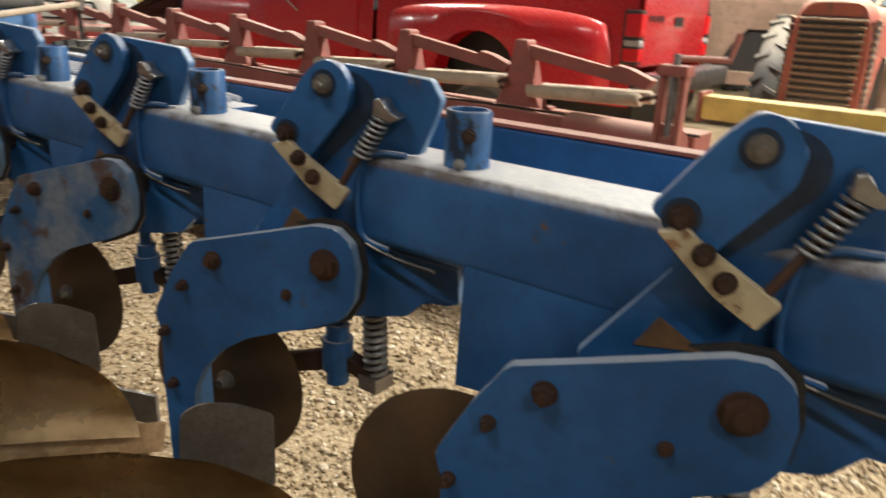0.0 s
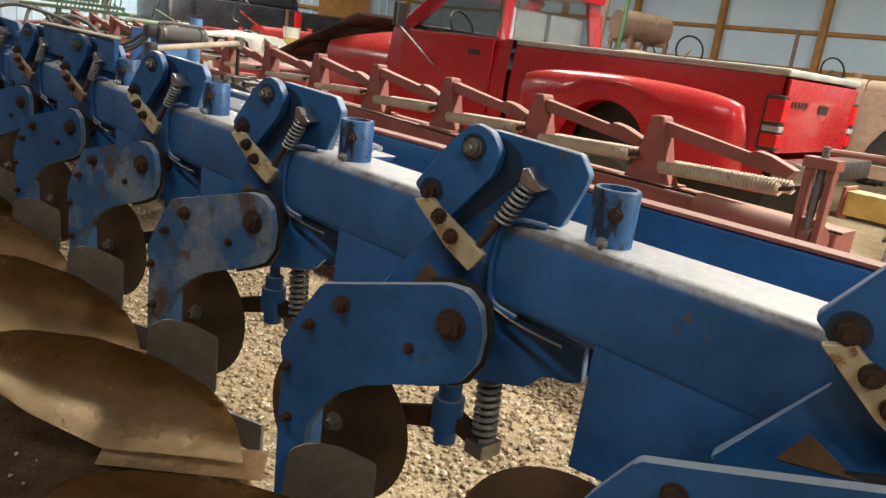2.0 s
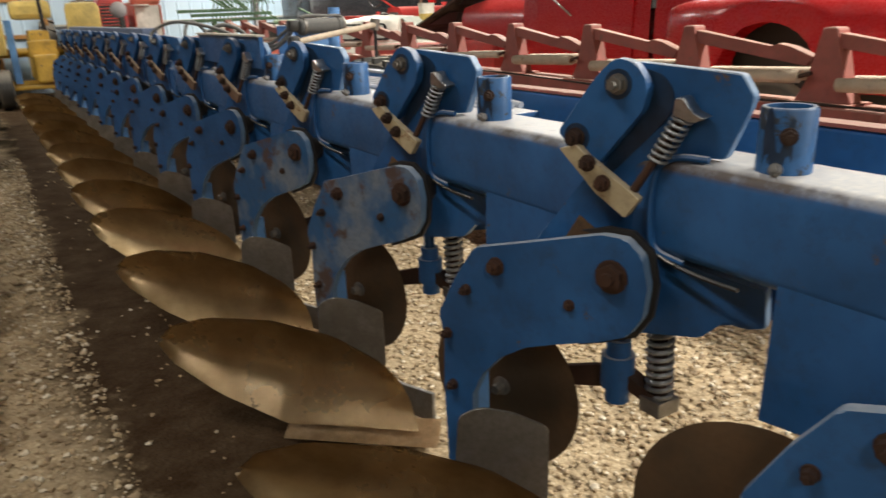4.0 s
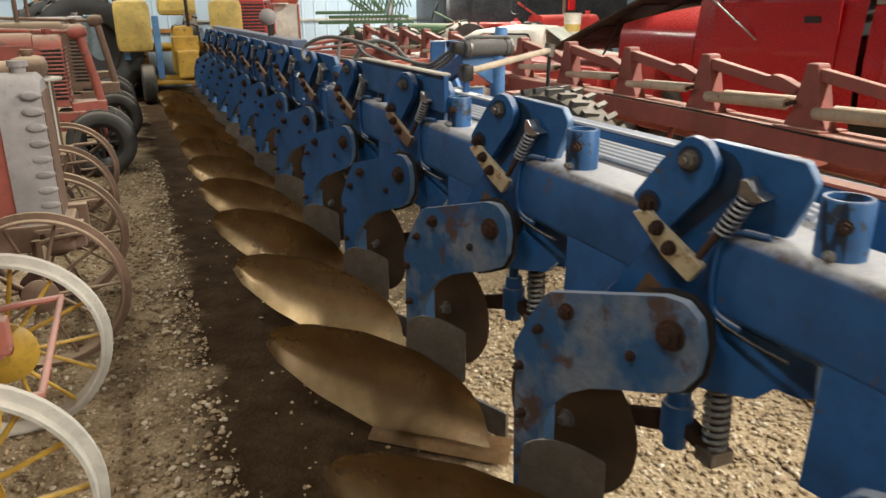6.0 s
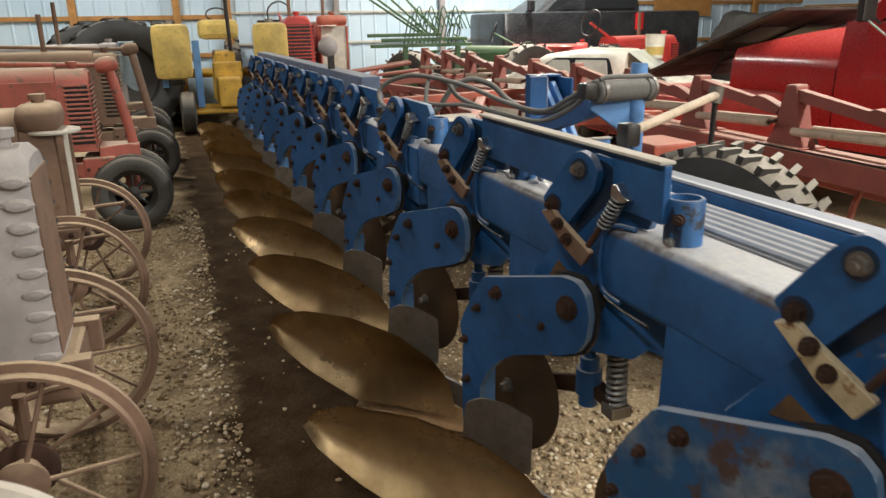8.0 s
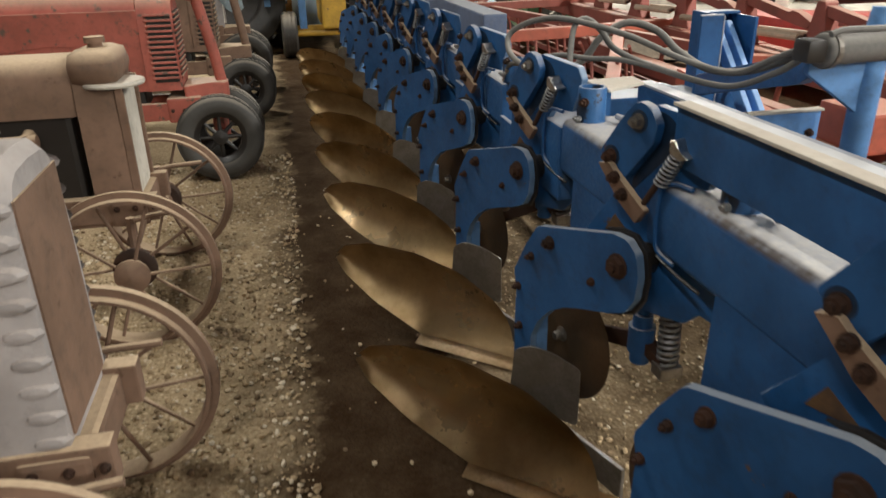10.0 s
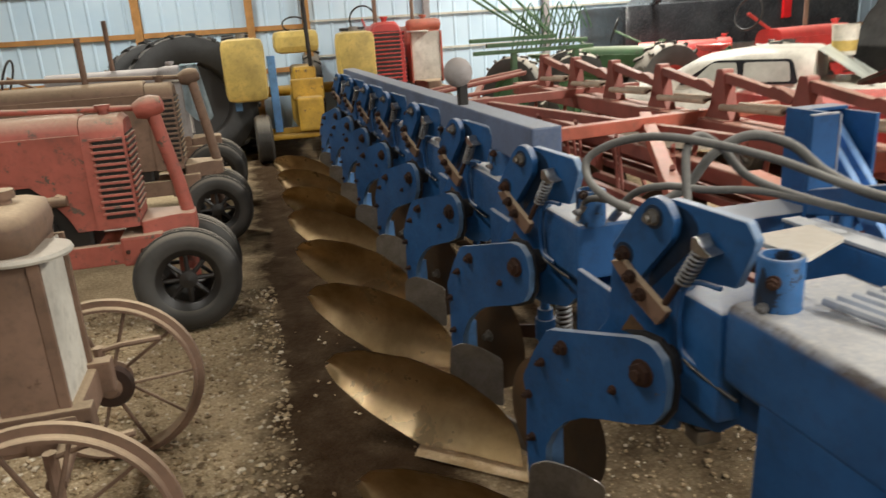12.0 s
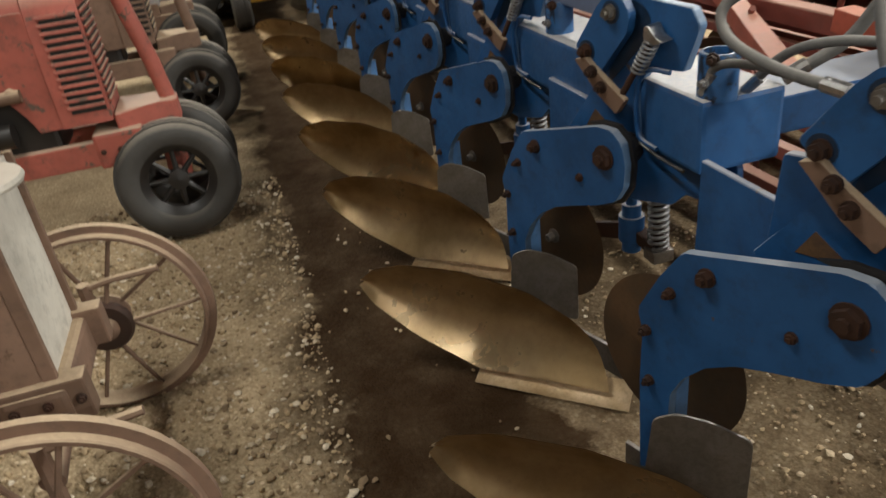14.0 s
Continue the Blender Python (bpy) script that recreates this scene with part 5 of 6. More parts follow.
    part("bolster", box((-0.14, -0.245, 0.50), (0.13 if wheels == "tyre" else 0.05, 0.245, 0.70 if wheels == "tyre" else 0.64), bevel=0.02), frame_mat, t)
    for sg in (-1, 1):
        for k in range(3):
            bm = bmesh.new()
            add_hexbolt(bm, (-0.10 + 0.09 * k, sg * 0.246, 0.60), (0, sg, 0), 0.012, 0.014)
            part("bolt", bm, RUST, t)
    # gearbox, axle, rear wheels, seat
    part("gearbox", box((-2.55, -0.24, 0.55), (-1.42, 0.24, 1.02), bevel=0.05), frame_mat, t)
    smooth(part("rear_axle", cyl((-2.35, -0.75, 0.66), (-2.35, 0.75, 0.66), 0.08, seg=14), frame_mat, t))
    for sg in (-1, 1):
        tyre_wheel(t, (-2.35, sg * 0.80, rear_r), (0, sg, 0), rear_r, 0.26, rear_r * 0.58, frame_mat, lugs=20)
    smooth(part("steering_wheel", tube([(-1.85 + 0.06 * math.sin(a * 0.2618) , 0.19 * math.cos(a * 0.2618), 1.62 + 0.19 * math.sin(a * 0.2618)) for a in range(24)], 0.013, 8, True), GREASE, t, "black steering wheel"))
    part("steering_column", cyl((-1.42, 0, 1.40), (-1.86, 0, 1.62), 0.018), frame_mat, t)
    smooth(part("seat", lathe([(0.0005, 0.0), (0.12, 0.01), (0.20, 0.07), (0.205, 0.08), (0.12, 0.03), (0.0005, 0.015)], 20, pose(-2.45, 0, 1.22)), frame_mat, t), 50)
    part("seat_post", tube([(-2.2, 0, 0.95), (-2.5, 0, 1.22)], 0.02), frame_mat, t)
    if stack:
        part("exhaust_pipe", cyl((-0.75, 0.0, hoodz[1] - 0.06), (-0.75, 0.0, hoodz[1] + stack), 0.028, seg=12), TRACRUST, t)
    # front end
    if wheels == "steel":
        smooth(part("front_axle", tube(spline([(ax, -track / 2 + 0.12, 0.50), (ax, -0.2, 0.53), (ax, 0.2, 0.53), (ax, track / 2 - 0.12, 0.50)], 4), 0.035, 10), frame_mat, t))
        for sg in (-1, 1):
            yy = sg * track / 2
            smooth(part("spindle", tube([(ax, yy - sg * 0.13, 0.62), (ax, yy - sg * 0.12, wheel_r + 0.02), (ax, yy - sg * 0.03, wheel_r)], 0.024, 8), frame_mat, t))
            st = tube([(ax, yy - sg * 0.13, 0.60), (ax + 0.10, yy - sg * 0.14, 0.62), (ax + 0.27, yy - sg * 0.15, 0.63)], 0.014, 8)
            part("steering_arm", st, spoke_mat if spoke_mat is PINKRED else frame_mat, t)
            steel_wheel(t, (ax, yy, wheel_r), (0, sg, 0), wheel_r, 0.10, TRACRUST if spoke_mat is None else PALE, spoke_mat or TRACRUST, 14 if spoke_mat is GOLD else 10)
        if spoke_mat is GOLD:
            part("tie_rod", cyl((0.26, -track / 2 + 0.15, 0.63), (0.26, track / 2 - 0.15, 0.63), 0.012), frame_mat, t)
    else:
        smooth(part("pedestal", cyl((0.24, 0, 0.30), (0.24, 0, 0.78), 0.07, 0.055, seg=16), frame_mat, t))
        part("nose_bracket", plate(rounded([(0.0, -0.20), (0.0, 0.20), (0.22, 0.13), (0.34, 0.09), (0.34, -0.09), (0.22, -0.13)], 0.03, 3), lambda a, b, d: Vector((a, b, 0.79 - d)), 0.13, 0.012), frame_mat, t)
        smooth(part("front_axle", cyl((0.24, -track / 2, wheel_r), (0.24, track / 2, wheel_r), 0.03, seg=12), frame_mat, t))
        for sg in (-1, 1):
            tyre_wheel(t, (0.24, sg * track / 2, wheel_r), (0.05, sg, 0.06), wheel_r, 0.165, wheel_r * 0.60, GREASE, ribs=5, spokes=8)
    if shaft:
        smooth(part("steering_post", tube([(0.29, 0, 0.78), (0.26, 0, 1.0), (0.17, 0, hoodz[1] - 0.04)], 0.045, 12), frame_mat, t))
        smooth(part("steering_gear", lathe([(0.0005, -0.10), (0.05, -0.09), (0.075, -0.03), (0.075, 0.03), (0.05, 0.09), (0.0005, 0.10)], 18, pose(0.15, 0, hoodz[1] + 0.0, 0, 78, 0)), rad_mat, t))
        smooth(part("steering_shaft", cyl((0.12, 0, hoodz[1] + 0.0), (-1.7, 0, hoodz[1] + 0.08), 0.02, seg=10), rad_mat, t))
    return t


tractor(pose(-1.78, 2.38, 0), "old tractor with faded red slotted grille and yellow spoked steel wheels", TRACRED, PINKRED, PINKRED, "steel", (0.44, 0.62, 1.36, 0.22), (1.02, 1.36), 1.14, 0.385, GOLD)
tractor(pose(-1.575, 4.10, 0), "old grey tractor with scalloped grille and rusty steel wheels", TRACRED, TRACGREY, TRACRUST, "steel", (0.44, 0.62, 1.42, 0.20), (1.10, 1.42), 1.0, 0.385, None, grille="scallop", stack=0.0, ax=-0.12)
tractor(pose(-1.75, 6.22, 0), "old dusty tractor with bare radiator and rusty steel wheels", TRACRUST, TRACRUST, TRACRUST, "steel", (0.42, 0.58, 1.38, 0.20), (1.08, 1.36), 1.15, 0.385, None, grille="sheet", stack=0.0)
tractor(pose(-1.75, 8.58, 0), "faded red row-crop tractor with slotted grille and paired front tyres", TRACRED, TRACRED, TRACRED, "tyre", (0.44, 0.76, 1.48, 0.26), (1.08, 1.50), 0.44, 0.355, None, shaft=True, stack=0.0)
tractor(pose(-1.62, 10.75, 0), "dusty brown row-crop tractor with paired front tyres", TRACRUST, TRACRUST, TRACRUST, "tyre", (0.44, 0.76, 1.55, 0.24), (1.16, 1.58), 0.44, 0.335, None, shaft=True, stack=0.4)
tractor(pose(-1.68, 12.7, 0), "dusty grey tractor with pale hood", TRACGREY, TRACGREY, TRACRUST, "tyre", (0.44, 0.80, 1.62, 0.24), (1.22, 1.62), 0.50, 0.36, None, shaft=False, grille="sheet", stack=0.55)
tractor(pose(-1.75, 0.2, 0), "faded red old tractor with steel wheels", TRACRED, TRACRED, TRACRUST, "steel", (0.44, 0.62, 1.36, 0.22), (1.02, 1.36), 1.0, 0.385, None, stack=0.0)


CLOTHBLUE = plain("faded_blue_cloth", (0.42, 0.50, 0.54), 0.9, var=0.25, scale=14)
rg = thing("cloth", "pale blue faded cloth hanging over the grey tractor's nose", "cloth")
smooth(part("sheet", sheet_grid(lambda u, v: Vector((-1.68 + 0.20 * u + 0.10 * u * v, 12.46 + 0.025 * math.sin(11 * u + 2 * v) - 0.02 * v, 1.63 - (0.50 + 0.16 * math.sin(2.5 * u)) * v)), 14, 12, 0.006), CLOTHBLUE, rg), 60)
smooth(part("fold", sheet_grid(lambda u, v: Vector((-1.68 + 0.20 * u, 12.455 + 0.48 * v, 1.632 + 0.012 * math.sin(3.14 * v))), 8, 8, 0.006), CLOTHBLUE, rg), 60)
UNDERSIDE = metalled("dusty_brown_primer", (0.085, 0.062, 0.046), (0.030, 0.024, 0.020), 0.75, 0.0, 3)
TARP = plain("dusty_tarpaulin", (0.10, 0.095, 0.09), 0.7, var=0.4, scale=3)

# tractor with side tanks at the far end ---------------------------------------------
tk = thing("tank_tractor", "yellow tractor with two yellow side tanks and big black tyres", "tractor")
for x0, x1 in ((-1.27, -0.65), (0.44, 1.02)):
    tn = smooth(part("tank", box((x0, 14.75, 0.96), (x1, 15.25, 1.88), bevel=0.12), YELLOW, tk, "faded yellow spray tank"))
    smooth(part("filler_neck", cyl(((x0 + x1) / 2, 15.0, 1.86), ((x0 + x1) / 2, 15.0, 1.95), 0.07, seg=14), GREYSTEEL, tn))
    part("tank_bracket", box((x0 + 0.1, 15.25, 0.8), (x0 + 0.2, 15.6, 1.0)), LITBLUE, tk)
part("engine_cover", box((-0.22, 15.3, 0.95), (0.12, 16.4, 1.40), bevel=0.05), GOLD, tk)
part("radiator", box((-0.30, 15.1, 0.90), (0.20, 15.28, 1.22), bevel=0.03), GOLD, tk)
part("cowl", box((-0.45, 15.6, 1.60), (0.25, 16.4, 1.95), bevel=0.1), YELLOW, tk)
part("engine", box((-0.25, 14.8, 0.45), (0.15, 16.6, 0.96), bevel=0.04), GOLD, tk, "dirty yellow engine block")
part("upright", box((-0.62, 15.0, 0.45), (-0.50, 15.12, 1.60), bevel=0.01), LITBLUE, tk, "light blue upright")
part("side_frame", box((-0.68, 15.05, 0.40), (0.55, 15.15, 0.50), bevel=0.01), GOLD, tk)
part("exhaust_pipe", cyl((0.05, 15.3, 1.4), (0.02, 15.3, 2.75), 0.035, seg=12), GREASE, tk)
for x in (-0.80, 0.62):
    tyre_wheel(tk, (x, 15.0, 0.37), (1 if x > 0 else -1, 0, 0), 0.37, 0.26, 0.2, YELLOW, ribs=3)
smooth(part("front_axle", cyl((-0.8, 15.0, 0.37), (0.62, 15.0, 0.37), 0.045), GOLD, tk))
for x in (-1.05, 0.95):
    tyre_wheel(tk, (x, 16.6, 0.96), (1 if x > 0 else -1, 0, 0), 0.96, 0.46, 0.5, YELLOW, lugs=22, rubber=RUBBERDARK)
smooth(part("rear_axle", cyl((-1.05, 16.6, 0.96), (0.95, 16.6, 0.96), 0.09), GOLD, tk))
smooth(part("steering_wheel", tube([(-0.05 + 0.2 * math.cos(a * 0.2618), 16.5 + 0.05 * math.sin(a * 0.2618), 2.05 + 0.12 * math.sin(a * 0.2618)) for a in range(24)], 0.014, 8, True), GREASE, tk))
sp = thing("spare_tyre", "large black tractor tyre leaning by the end wall", "tyre")
tyre_wheel(sp, (-2.30, 16.35, 0.96), (0.3, -0.95, 0.10), 0.96, 0.40, 0.60, GREASE, lugs=20, rubber=RUBBERDARK)
sp2 = thing("spare_tyre", "large black tractor tyre standing behind the yellow tank", "tyre")
tyre_wheel(sp2, (-1.80, 15.46, 0.99), (0.15, -0.98, 0.08), 0.99, 0.36, 0.60, GREASE, lugs=20, rubber=RUBBERDARK)

FAR = "tractors at the far side"


def scaled(x, y, rz, k):
    return pose(x, y, 0, 0, 0, rz) @ Matrix.Scale(k, 4)


tractor(scaled(1.32, 15.4, -90, 1.28), "bright red tractor with rounded ribbed grille", BRIGHTRED, BRIGHTRED, BRIGHTRED, "tyre", (0.44, 0.72, 1.56, 0.24), (1.1, 1.52), 0.44, 0.30, None, stack=0.5, group=FAR)
tractor(scaled(2.15, 16.2, -90, 1.25), "orange-red tractor with open square radiator", REDORANGE, REDORANGE, TRACRUST, "tyre", (0.46, 0.75, 1.60, 0.2), (1.1, 1.52), 0.44, 0.30, None, grille="sheet", stack=0.45, group=FAR)
tractor(scaled(7.6, 12.7, 15, 1.1), "bright red tractor with red fenders", BRIGHTRED, BRIGHTRED, BRIGHTRED, "tyre", (0.44, 0.72, 1.42, 0.24), (1.1, 1.42), 0.9, 0.33, None, stack=0.35, group=FAR)
tractor(scaled(10.6, 12.3, 200, 1.1), "bright red tractor with long hood", BRIGHTRED, BRIGHTRED, BRIGHTRED, "tyre", (0.44, 0.72, 1.44, 0.24), (1.1, 1.44), 0.9, 0.33, None, stack=0.35, group=FAR)
tractor(scaled(5.2, 13.4, -60, 1.0), "green and tan old tractor", GREEN, GREEN, GREEN, "tyre", (0.42, 0.72, 1.42, 0.22), (1.05, 1.40), 0.44, 0.32, None, stack=0.0, group=FAR)
tractor(scaled(6.7, 14.0, -30, 1.0), "red tractor with green seat", BRIGHTRED, BRIGHTRED, GREEN, "tyre", (0.42, 0.72, 1.42, 0.22), (1.05, 1.40), 0.44, 0.32, None, stack=0.0, group=FAR)
tractor(scaled(5.15, 0.0, 180, 1.18), "faded brick-red tractor with ribbed radiator shutters", TRACRED, TRACRED, TRACRUST, "tyre", (0.50, 0.70, 1.46, 0.24), (1.08, 1.42), 0.44, 0.30, None, stack=0.3, group=FAR)
tractor(scaled(9.4, 2.6, 100, 1.25), "rusty brown tractor with bare steering wheel", TRACRUST, TRACRUST, TRACRUST, "tyre", (0.44, 0.76, 1.5, 0.24), (1.1, 1.5), 0.44, 0.32, None, stack=0.0, group=FAR)
tractor(scaled(8.6, 5.4, 190, 1.28), "rusty tractor with dented brown hood", TRACRED, TRACRUST, TRACRUST, "tyre", (0.44, 0.76, 1.5, 0.24), (1.1, 1.5), 0.44, 0.32, None, stack=0.0, group=FAR)
tractor(scaled(12.4, 5.2, 170, 1.3), "green tractor with long low hood", GREEN, GREEN, GREEN, "tyre", (0.44, 0.76, 1.5, 0.24), (1.1, 1.5), 0.44, 0.32, None, stack=0.6, group=FAR)
tractor(scaled(11.6, 8.4, 185, 1.25), "dusty tan tractor with high steering wheel", PALE, TRACRUST, TRACRUST, "tyre", (0.44, 0.76, 1.5, 0.24), (1.1, 1.5), 0.44, 0.32, None, stack=0.4, group=FAR)

# yellow beam on a small wheel beside the cultivator
yb = thing("yellow_drawbar", "weathered yellow drawbar on a small black wheel", "drawbar")
part("beam", box((3.30, -2.6, 0.96), (3.46, 0.26, 1.10), bevel=0.015), YELLOW, yb)
part("end_plate", box((3.28, 0.26, 0.94), (3.48, 0.28, 1.12), bevel=0.006), REDFRAME, yb)
part("strut", box((3.34, -0.62, 0.3), (3.42, -0.54, 0.93), bevel=0.006), YELLOW, yb)
tyre_wheel(yb, (3.38, -0.4, 0.30), (1, 0, 0), 0.30, 0.16, 0.16, YELLOW)

# gauge ball on the upper tube
gb = thing("gauge_ball", "grey round ball on a short stem over the plow tube", "ball")
bm = bmesh.new()
bmesh.ops.create_uvsphere(bm, u_segments=24, v_segments=14, radius=0.082, matrix=Matrix.Translation((0.20, 7.4, 1.64)))
smooth(part("ball", bm, TRACGREY, gb), 80)
part("stem", box((0.195, 7.37, 1.455), (0.245, 7.43, 1.60), bevel=0.006), GREASE, gb)

# green hay tool folded upright
ht = thing("hay_tool", "dark green hay tool with long tines folded upright", "hay tool")
for i, (x0, x1, z1) in enumerate(((3.3, 1.85, 2.60), (3.4, 2.05, 2.62), (3.5, 2.35, 2.70), (3.7, 2.7, 2.75), (3.8, 2.9, 2.55))):
    smooth(part("long_tine", cyl((x0, 14.0 + 0.1 * i, 1.62), (x1, 14.3 + 0.1 * i, z1), 0.022, 0.016, seg=8), GREEN, ht))
for i in range(14):
    x = 2.9 + 0.075 * i
    smooth(part("tine", tube(spline([(x, 13.9, 1.45), (x + 0.05, 13.85, 1.75), (x + 0.12, 13.8, 1.95 + 0.08 * (i % 3)), (x + 0.24, 13.75, 1.72)], 4), 0.012, 6), GREEN, ht))
for z, x0, x1 in ((1.42, 2.3, 4.2), (1.52, 2.5, 4.1), (1.60, 2.25, 3.6)):
    part("bar", box((x0, 13.86, z), (x1, 13.94, z + 0.06), bevel=0.01), GREEN, ht)
for x in (2.9, 3.9):
    part("leg", box((x, 13.9, 0), (x + 0.08, 13.98, 1.45)), GREEN, ht)

# scrap tines and tubes beside it
for (p, q, r) in (((0.9, 12.2, 1.05), (2.6, 12.6, 1.22), 0.03), ((0.8, 11.4, 1.05), (2.5, 11.9, 1.15), 0.025), ((1.1, 13.2, 1.0), (2.7, 13.0, 1.22), 0.03)):
    part("frame_tube", cyl(p, q, r, seg=8), REDFRAME, cult)
for i in range(16):
    y = 7.2 + 0.32 * i
    x = 1.45 + 0.4 * ((i * 7) % 5) / 4
    smooth(part("tine", tube(spline([(x, y, 1.0), (x + 0.12, y + 0.18, 0.85), (x + 0.10, y + 0.05, 0.45), (x, y - 0.15, 0.1), (x - 0.1, y - 0.25, 0.01)], 4), 0.016, 6), REDFRAME, cult))

# pale car beyond the cultivator
wc = thing("cream_car", "dusty cream two-door car with wide windscreen", "car", loc=pose(5.15, 10.9, 0, 0, 0, -48) @ Matrix.Diagonal((1.05, 1.0, 1.13, 1.0)))


def car_body(L, Wd, prof):
    bm = bmesh.new()
    n = 12
    rings = []
    for x, z0, z1, w in prof:
        ring = []
        for i in range(n + 1):
            a = math.pi * i / n
            cx = math.copysign(abs(math.cos(a)) ** 0.35, math.cos(a))
            ring.append(bm.verts.new((x, w / 2 * cx, z0 + (z1 - z0) * math.sin(a) ** 0.45)))
        rings.append(ring)
    for a, b in zip(rings, rings[1:]):
        for i in range(n):
            bm.faces.new((a[i], a[i + 1], b[i + 1], b[i]))
    bm.faces.new(rings[0])
    bm.faces.new(list(reversed(rings[-1])))
    return bm


smooth(part("body", car_body(4.2, 1.7, [(-2.1, 0.35, 0.75, 1.5), (-1.9, 0.3, 0.86, 1.68), (-0.8, 0.28, 0.92, 1.72), (0.9, 0.28, 0.92, 1.72), (1.9, 0.3, 0.80, 1.66), (2.15, 0.36, 0.66, 1.45)]), WHITEPAINT, wc), 50)
gh = smooth(part("greenhouse", car_body(2, 1.4, [(-1.35, 0.80, 0.90, 1.4), (-0.75, 0.80, 1.20, 1.34), (-0.2, 0.80, 1.27, 1.36), (0.35, 0.80, 1.25, 1.36), (0.42, 0.80, 1.22, 1.34)]), WHITEPAINT, wc), 50)
part("windscreen", plate([(-0.62, 0.0), (0.62, 0.0), (0.52, 1.0), (-0.52, 1.0)], lambda a, b, d: Vector((1.0 - 0.56 * b - d, a, 0.88 + 0.35 * b)), 0.01, 0), PALEGLASS, gh, "windscreen with pale reflection colour")
for sg in (-1, 1):
    part("side_window", plate(rounded([(-0.95, 0.92), (0.30, 0.92), (0.22, 1.16), (-0.55, 1.16)], 0.05, 3), lambda a, b, d, sg=sg: Vector((a, sg * (0.70 - 0.10 * (b - 0.9)) + sg * d, b)), 0.012, 0), GLASSDARK, gh, "dark window surround")
    for lo_x, hi_x in ((-0.80, -0.30), (-0.25, 0.22)):
        part("side_glass", plate(rounded([(lo_x, 0.945), (hi_x, 0.945), (hi_x - 0.03, 1.135), (lo_x + (0.22 if lo_x < -0.5 else 0.0), 1.135)], 0.03, 3), lambda a, b, d, sg=sg: Vector((a, sg * (0.718 - 0.10 * (b - 0.9)) + sg * d, b)), 0.006, 0), PALEGLASS, gh, "side window with pale reflection colour")
for x in (-1.35, 1.35):
    for sg in (-1, 1):
        tyre_wheel(wc, (x, sg * 0.74, 0.31), (0, sg, 0), 0.31, 0.18, 0.18, GREYSTEEL)

# small red car with its bonnet raised
rc = thing("red_car", "red car with dusty brown underside of raised bonnet", "car")
smooth(part("body", box((4.35, 7.7, 0.35), (6.1, 11.2, 0.98), bevel=0.12), BRIGHTRED, rc))
bn = part("bonnet", plate(rounded([(0.0, 0.0), (1.45, 0.0), (1.35, 1.0), (0.08, 1.0)], 0.08, 3), lambda a, b, d: Vector((4.45 + a + 0.15 * b, 9.05 - 2.0 * b, 1.12 + 0.76 * b + d)), 0.035, 0.006), UNDERSIDE, rc, "dusty brown underside of bonnet")
part("bonnet_skin", plate(rounded([(0.0, 0.0), (1.45, 0.0), (1.35, 1.0), (0.08, 1.0)], 0.08, 3), lambda a, b, d: Vector((4.47 + a * 0.97 + 0.15 * b, 9.0 - 1.9 * b, 1.176 + 0.72 * b + d)), 0.006, 0.0), BRIGHTRED, bn)
for a, b in ((0.15, 0.25), (0.75, 0.25), (0.15, 0.6), (0.75, 0.6)):
    part("stiffener", plate([(a, b), (a + 0.5, b), (a + 0.45, b + 0.22), (a + 0.04, b + 0.22)], lambda p, q, d: Vector((4.45 + p + 0.15 * q, 9.05 - 2.0 * q, 1.10 + 0.76 * q + d)), 0.02, 0.004), GREASE, bn)
for x in (4.75, 5.6):
    part("bonnet_strut", cyl((x, 8.3, 0.9), (x + 0.05, 7.9, 1.54), 0.014), GREASE, rc)
smooth(part("cowl", box((4.5, 6.75, 0.3), (6.0, 7.68, 1.12), bevel=0.1), BRIGHTRED, rc))
for y in (7.3, 10.4):
    for x in (4.42, 6.03):
        tyre_wheel(rc, (x, y, 0.31), (-1 if x < 5 else 1, 0, 0), 0.31, 0.18, 0.18, GREYSTEEL)

# black pickup near the end wall
bt = thing("black_pickup", "dark grey-black four-door pickup truck near the end wall", "pickup truck")
smooth(part("body", box((5.5, 15.3, 0.75), (10.4, 17.2, 2.02), bevel=0.12), BLACKPAINT, bt))
cb = smooth(part("cab", car_body(3, 1.8, [(-1.62, 0.0, 0.04, 1.75), (-1.25, 0.0, 0.34, 1.66), (-0.75, 0.0, 0.66, 1.6), (-0.2, 0.0, 0.74, 1.62), (0.95, 0.0, 0.72, 1.6), (1.08, 0.0, 0.55, 1.62), (1.12, 0.0, 0.05, 1.62)]), BLACKPAINT, bt), 50)
cb.matrix_basis = pose(7.75, 16.25, 1.80)
part("side_window", plate([(6.58, 2.06), (7.28, 2.06), (7.28, 2.42), (7.0, 2.42)], lambda a, b, d: Vector((a, 15.44 + 0.16 * (b - 1.9) - d, b)), 0.02, 0), GLASSDARK, bt)
part("rear_window", plate(rounded([(7.45, 2.07), (8.68, 2.07), (8.62, 2.42), (7.50, 2.42)], 0.06, 3), lambda a, b, d: Vector((a, 15.42 + 0.12 * (b - 1.9) - d, b)), 0.03, 0), GLASSDARK, bt)
part("brake_light", box((7.98, 15.46, 2.455), (8.22, 15.52, 2.50), bevel=0.006), LENSRED, bt, "red high brake light")
part("taillight", box((8.66, 15.25, 1.62), (8.84, 15.32, 1.98), bevel=0.02), LENSRED, bt, "red taillight")
part("bumper", box((6.9, 15.22, 1.0), (8.9, 15.30, 1.25), bevel=0.02), BRIGHT, bt, "chrome rear bumper")
part("mirror", box((5.95, 15.10, 2.02), (6.10, 15.20, 2.24), bevel=0.03), BLACKPAINT, bt)
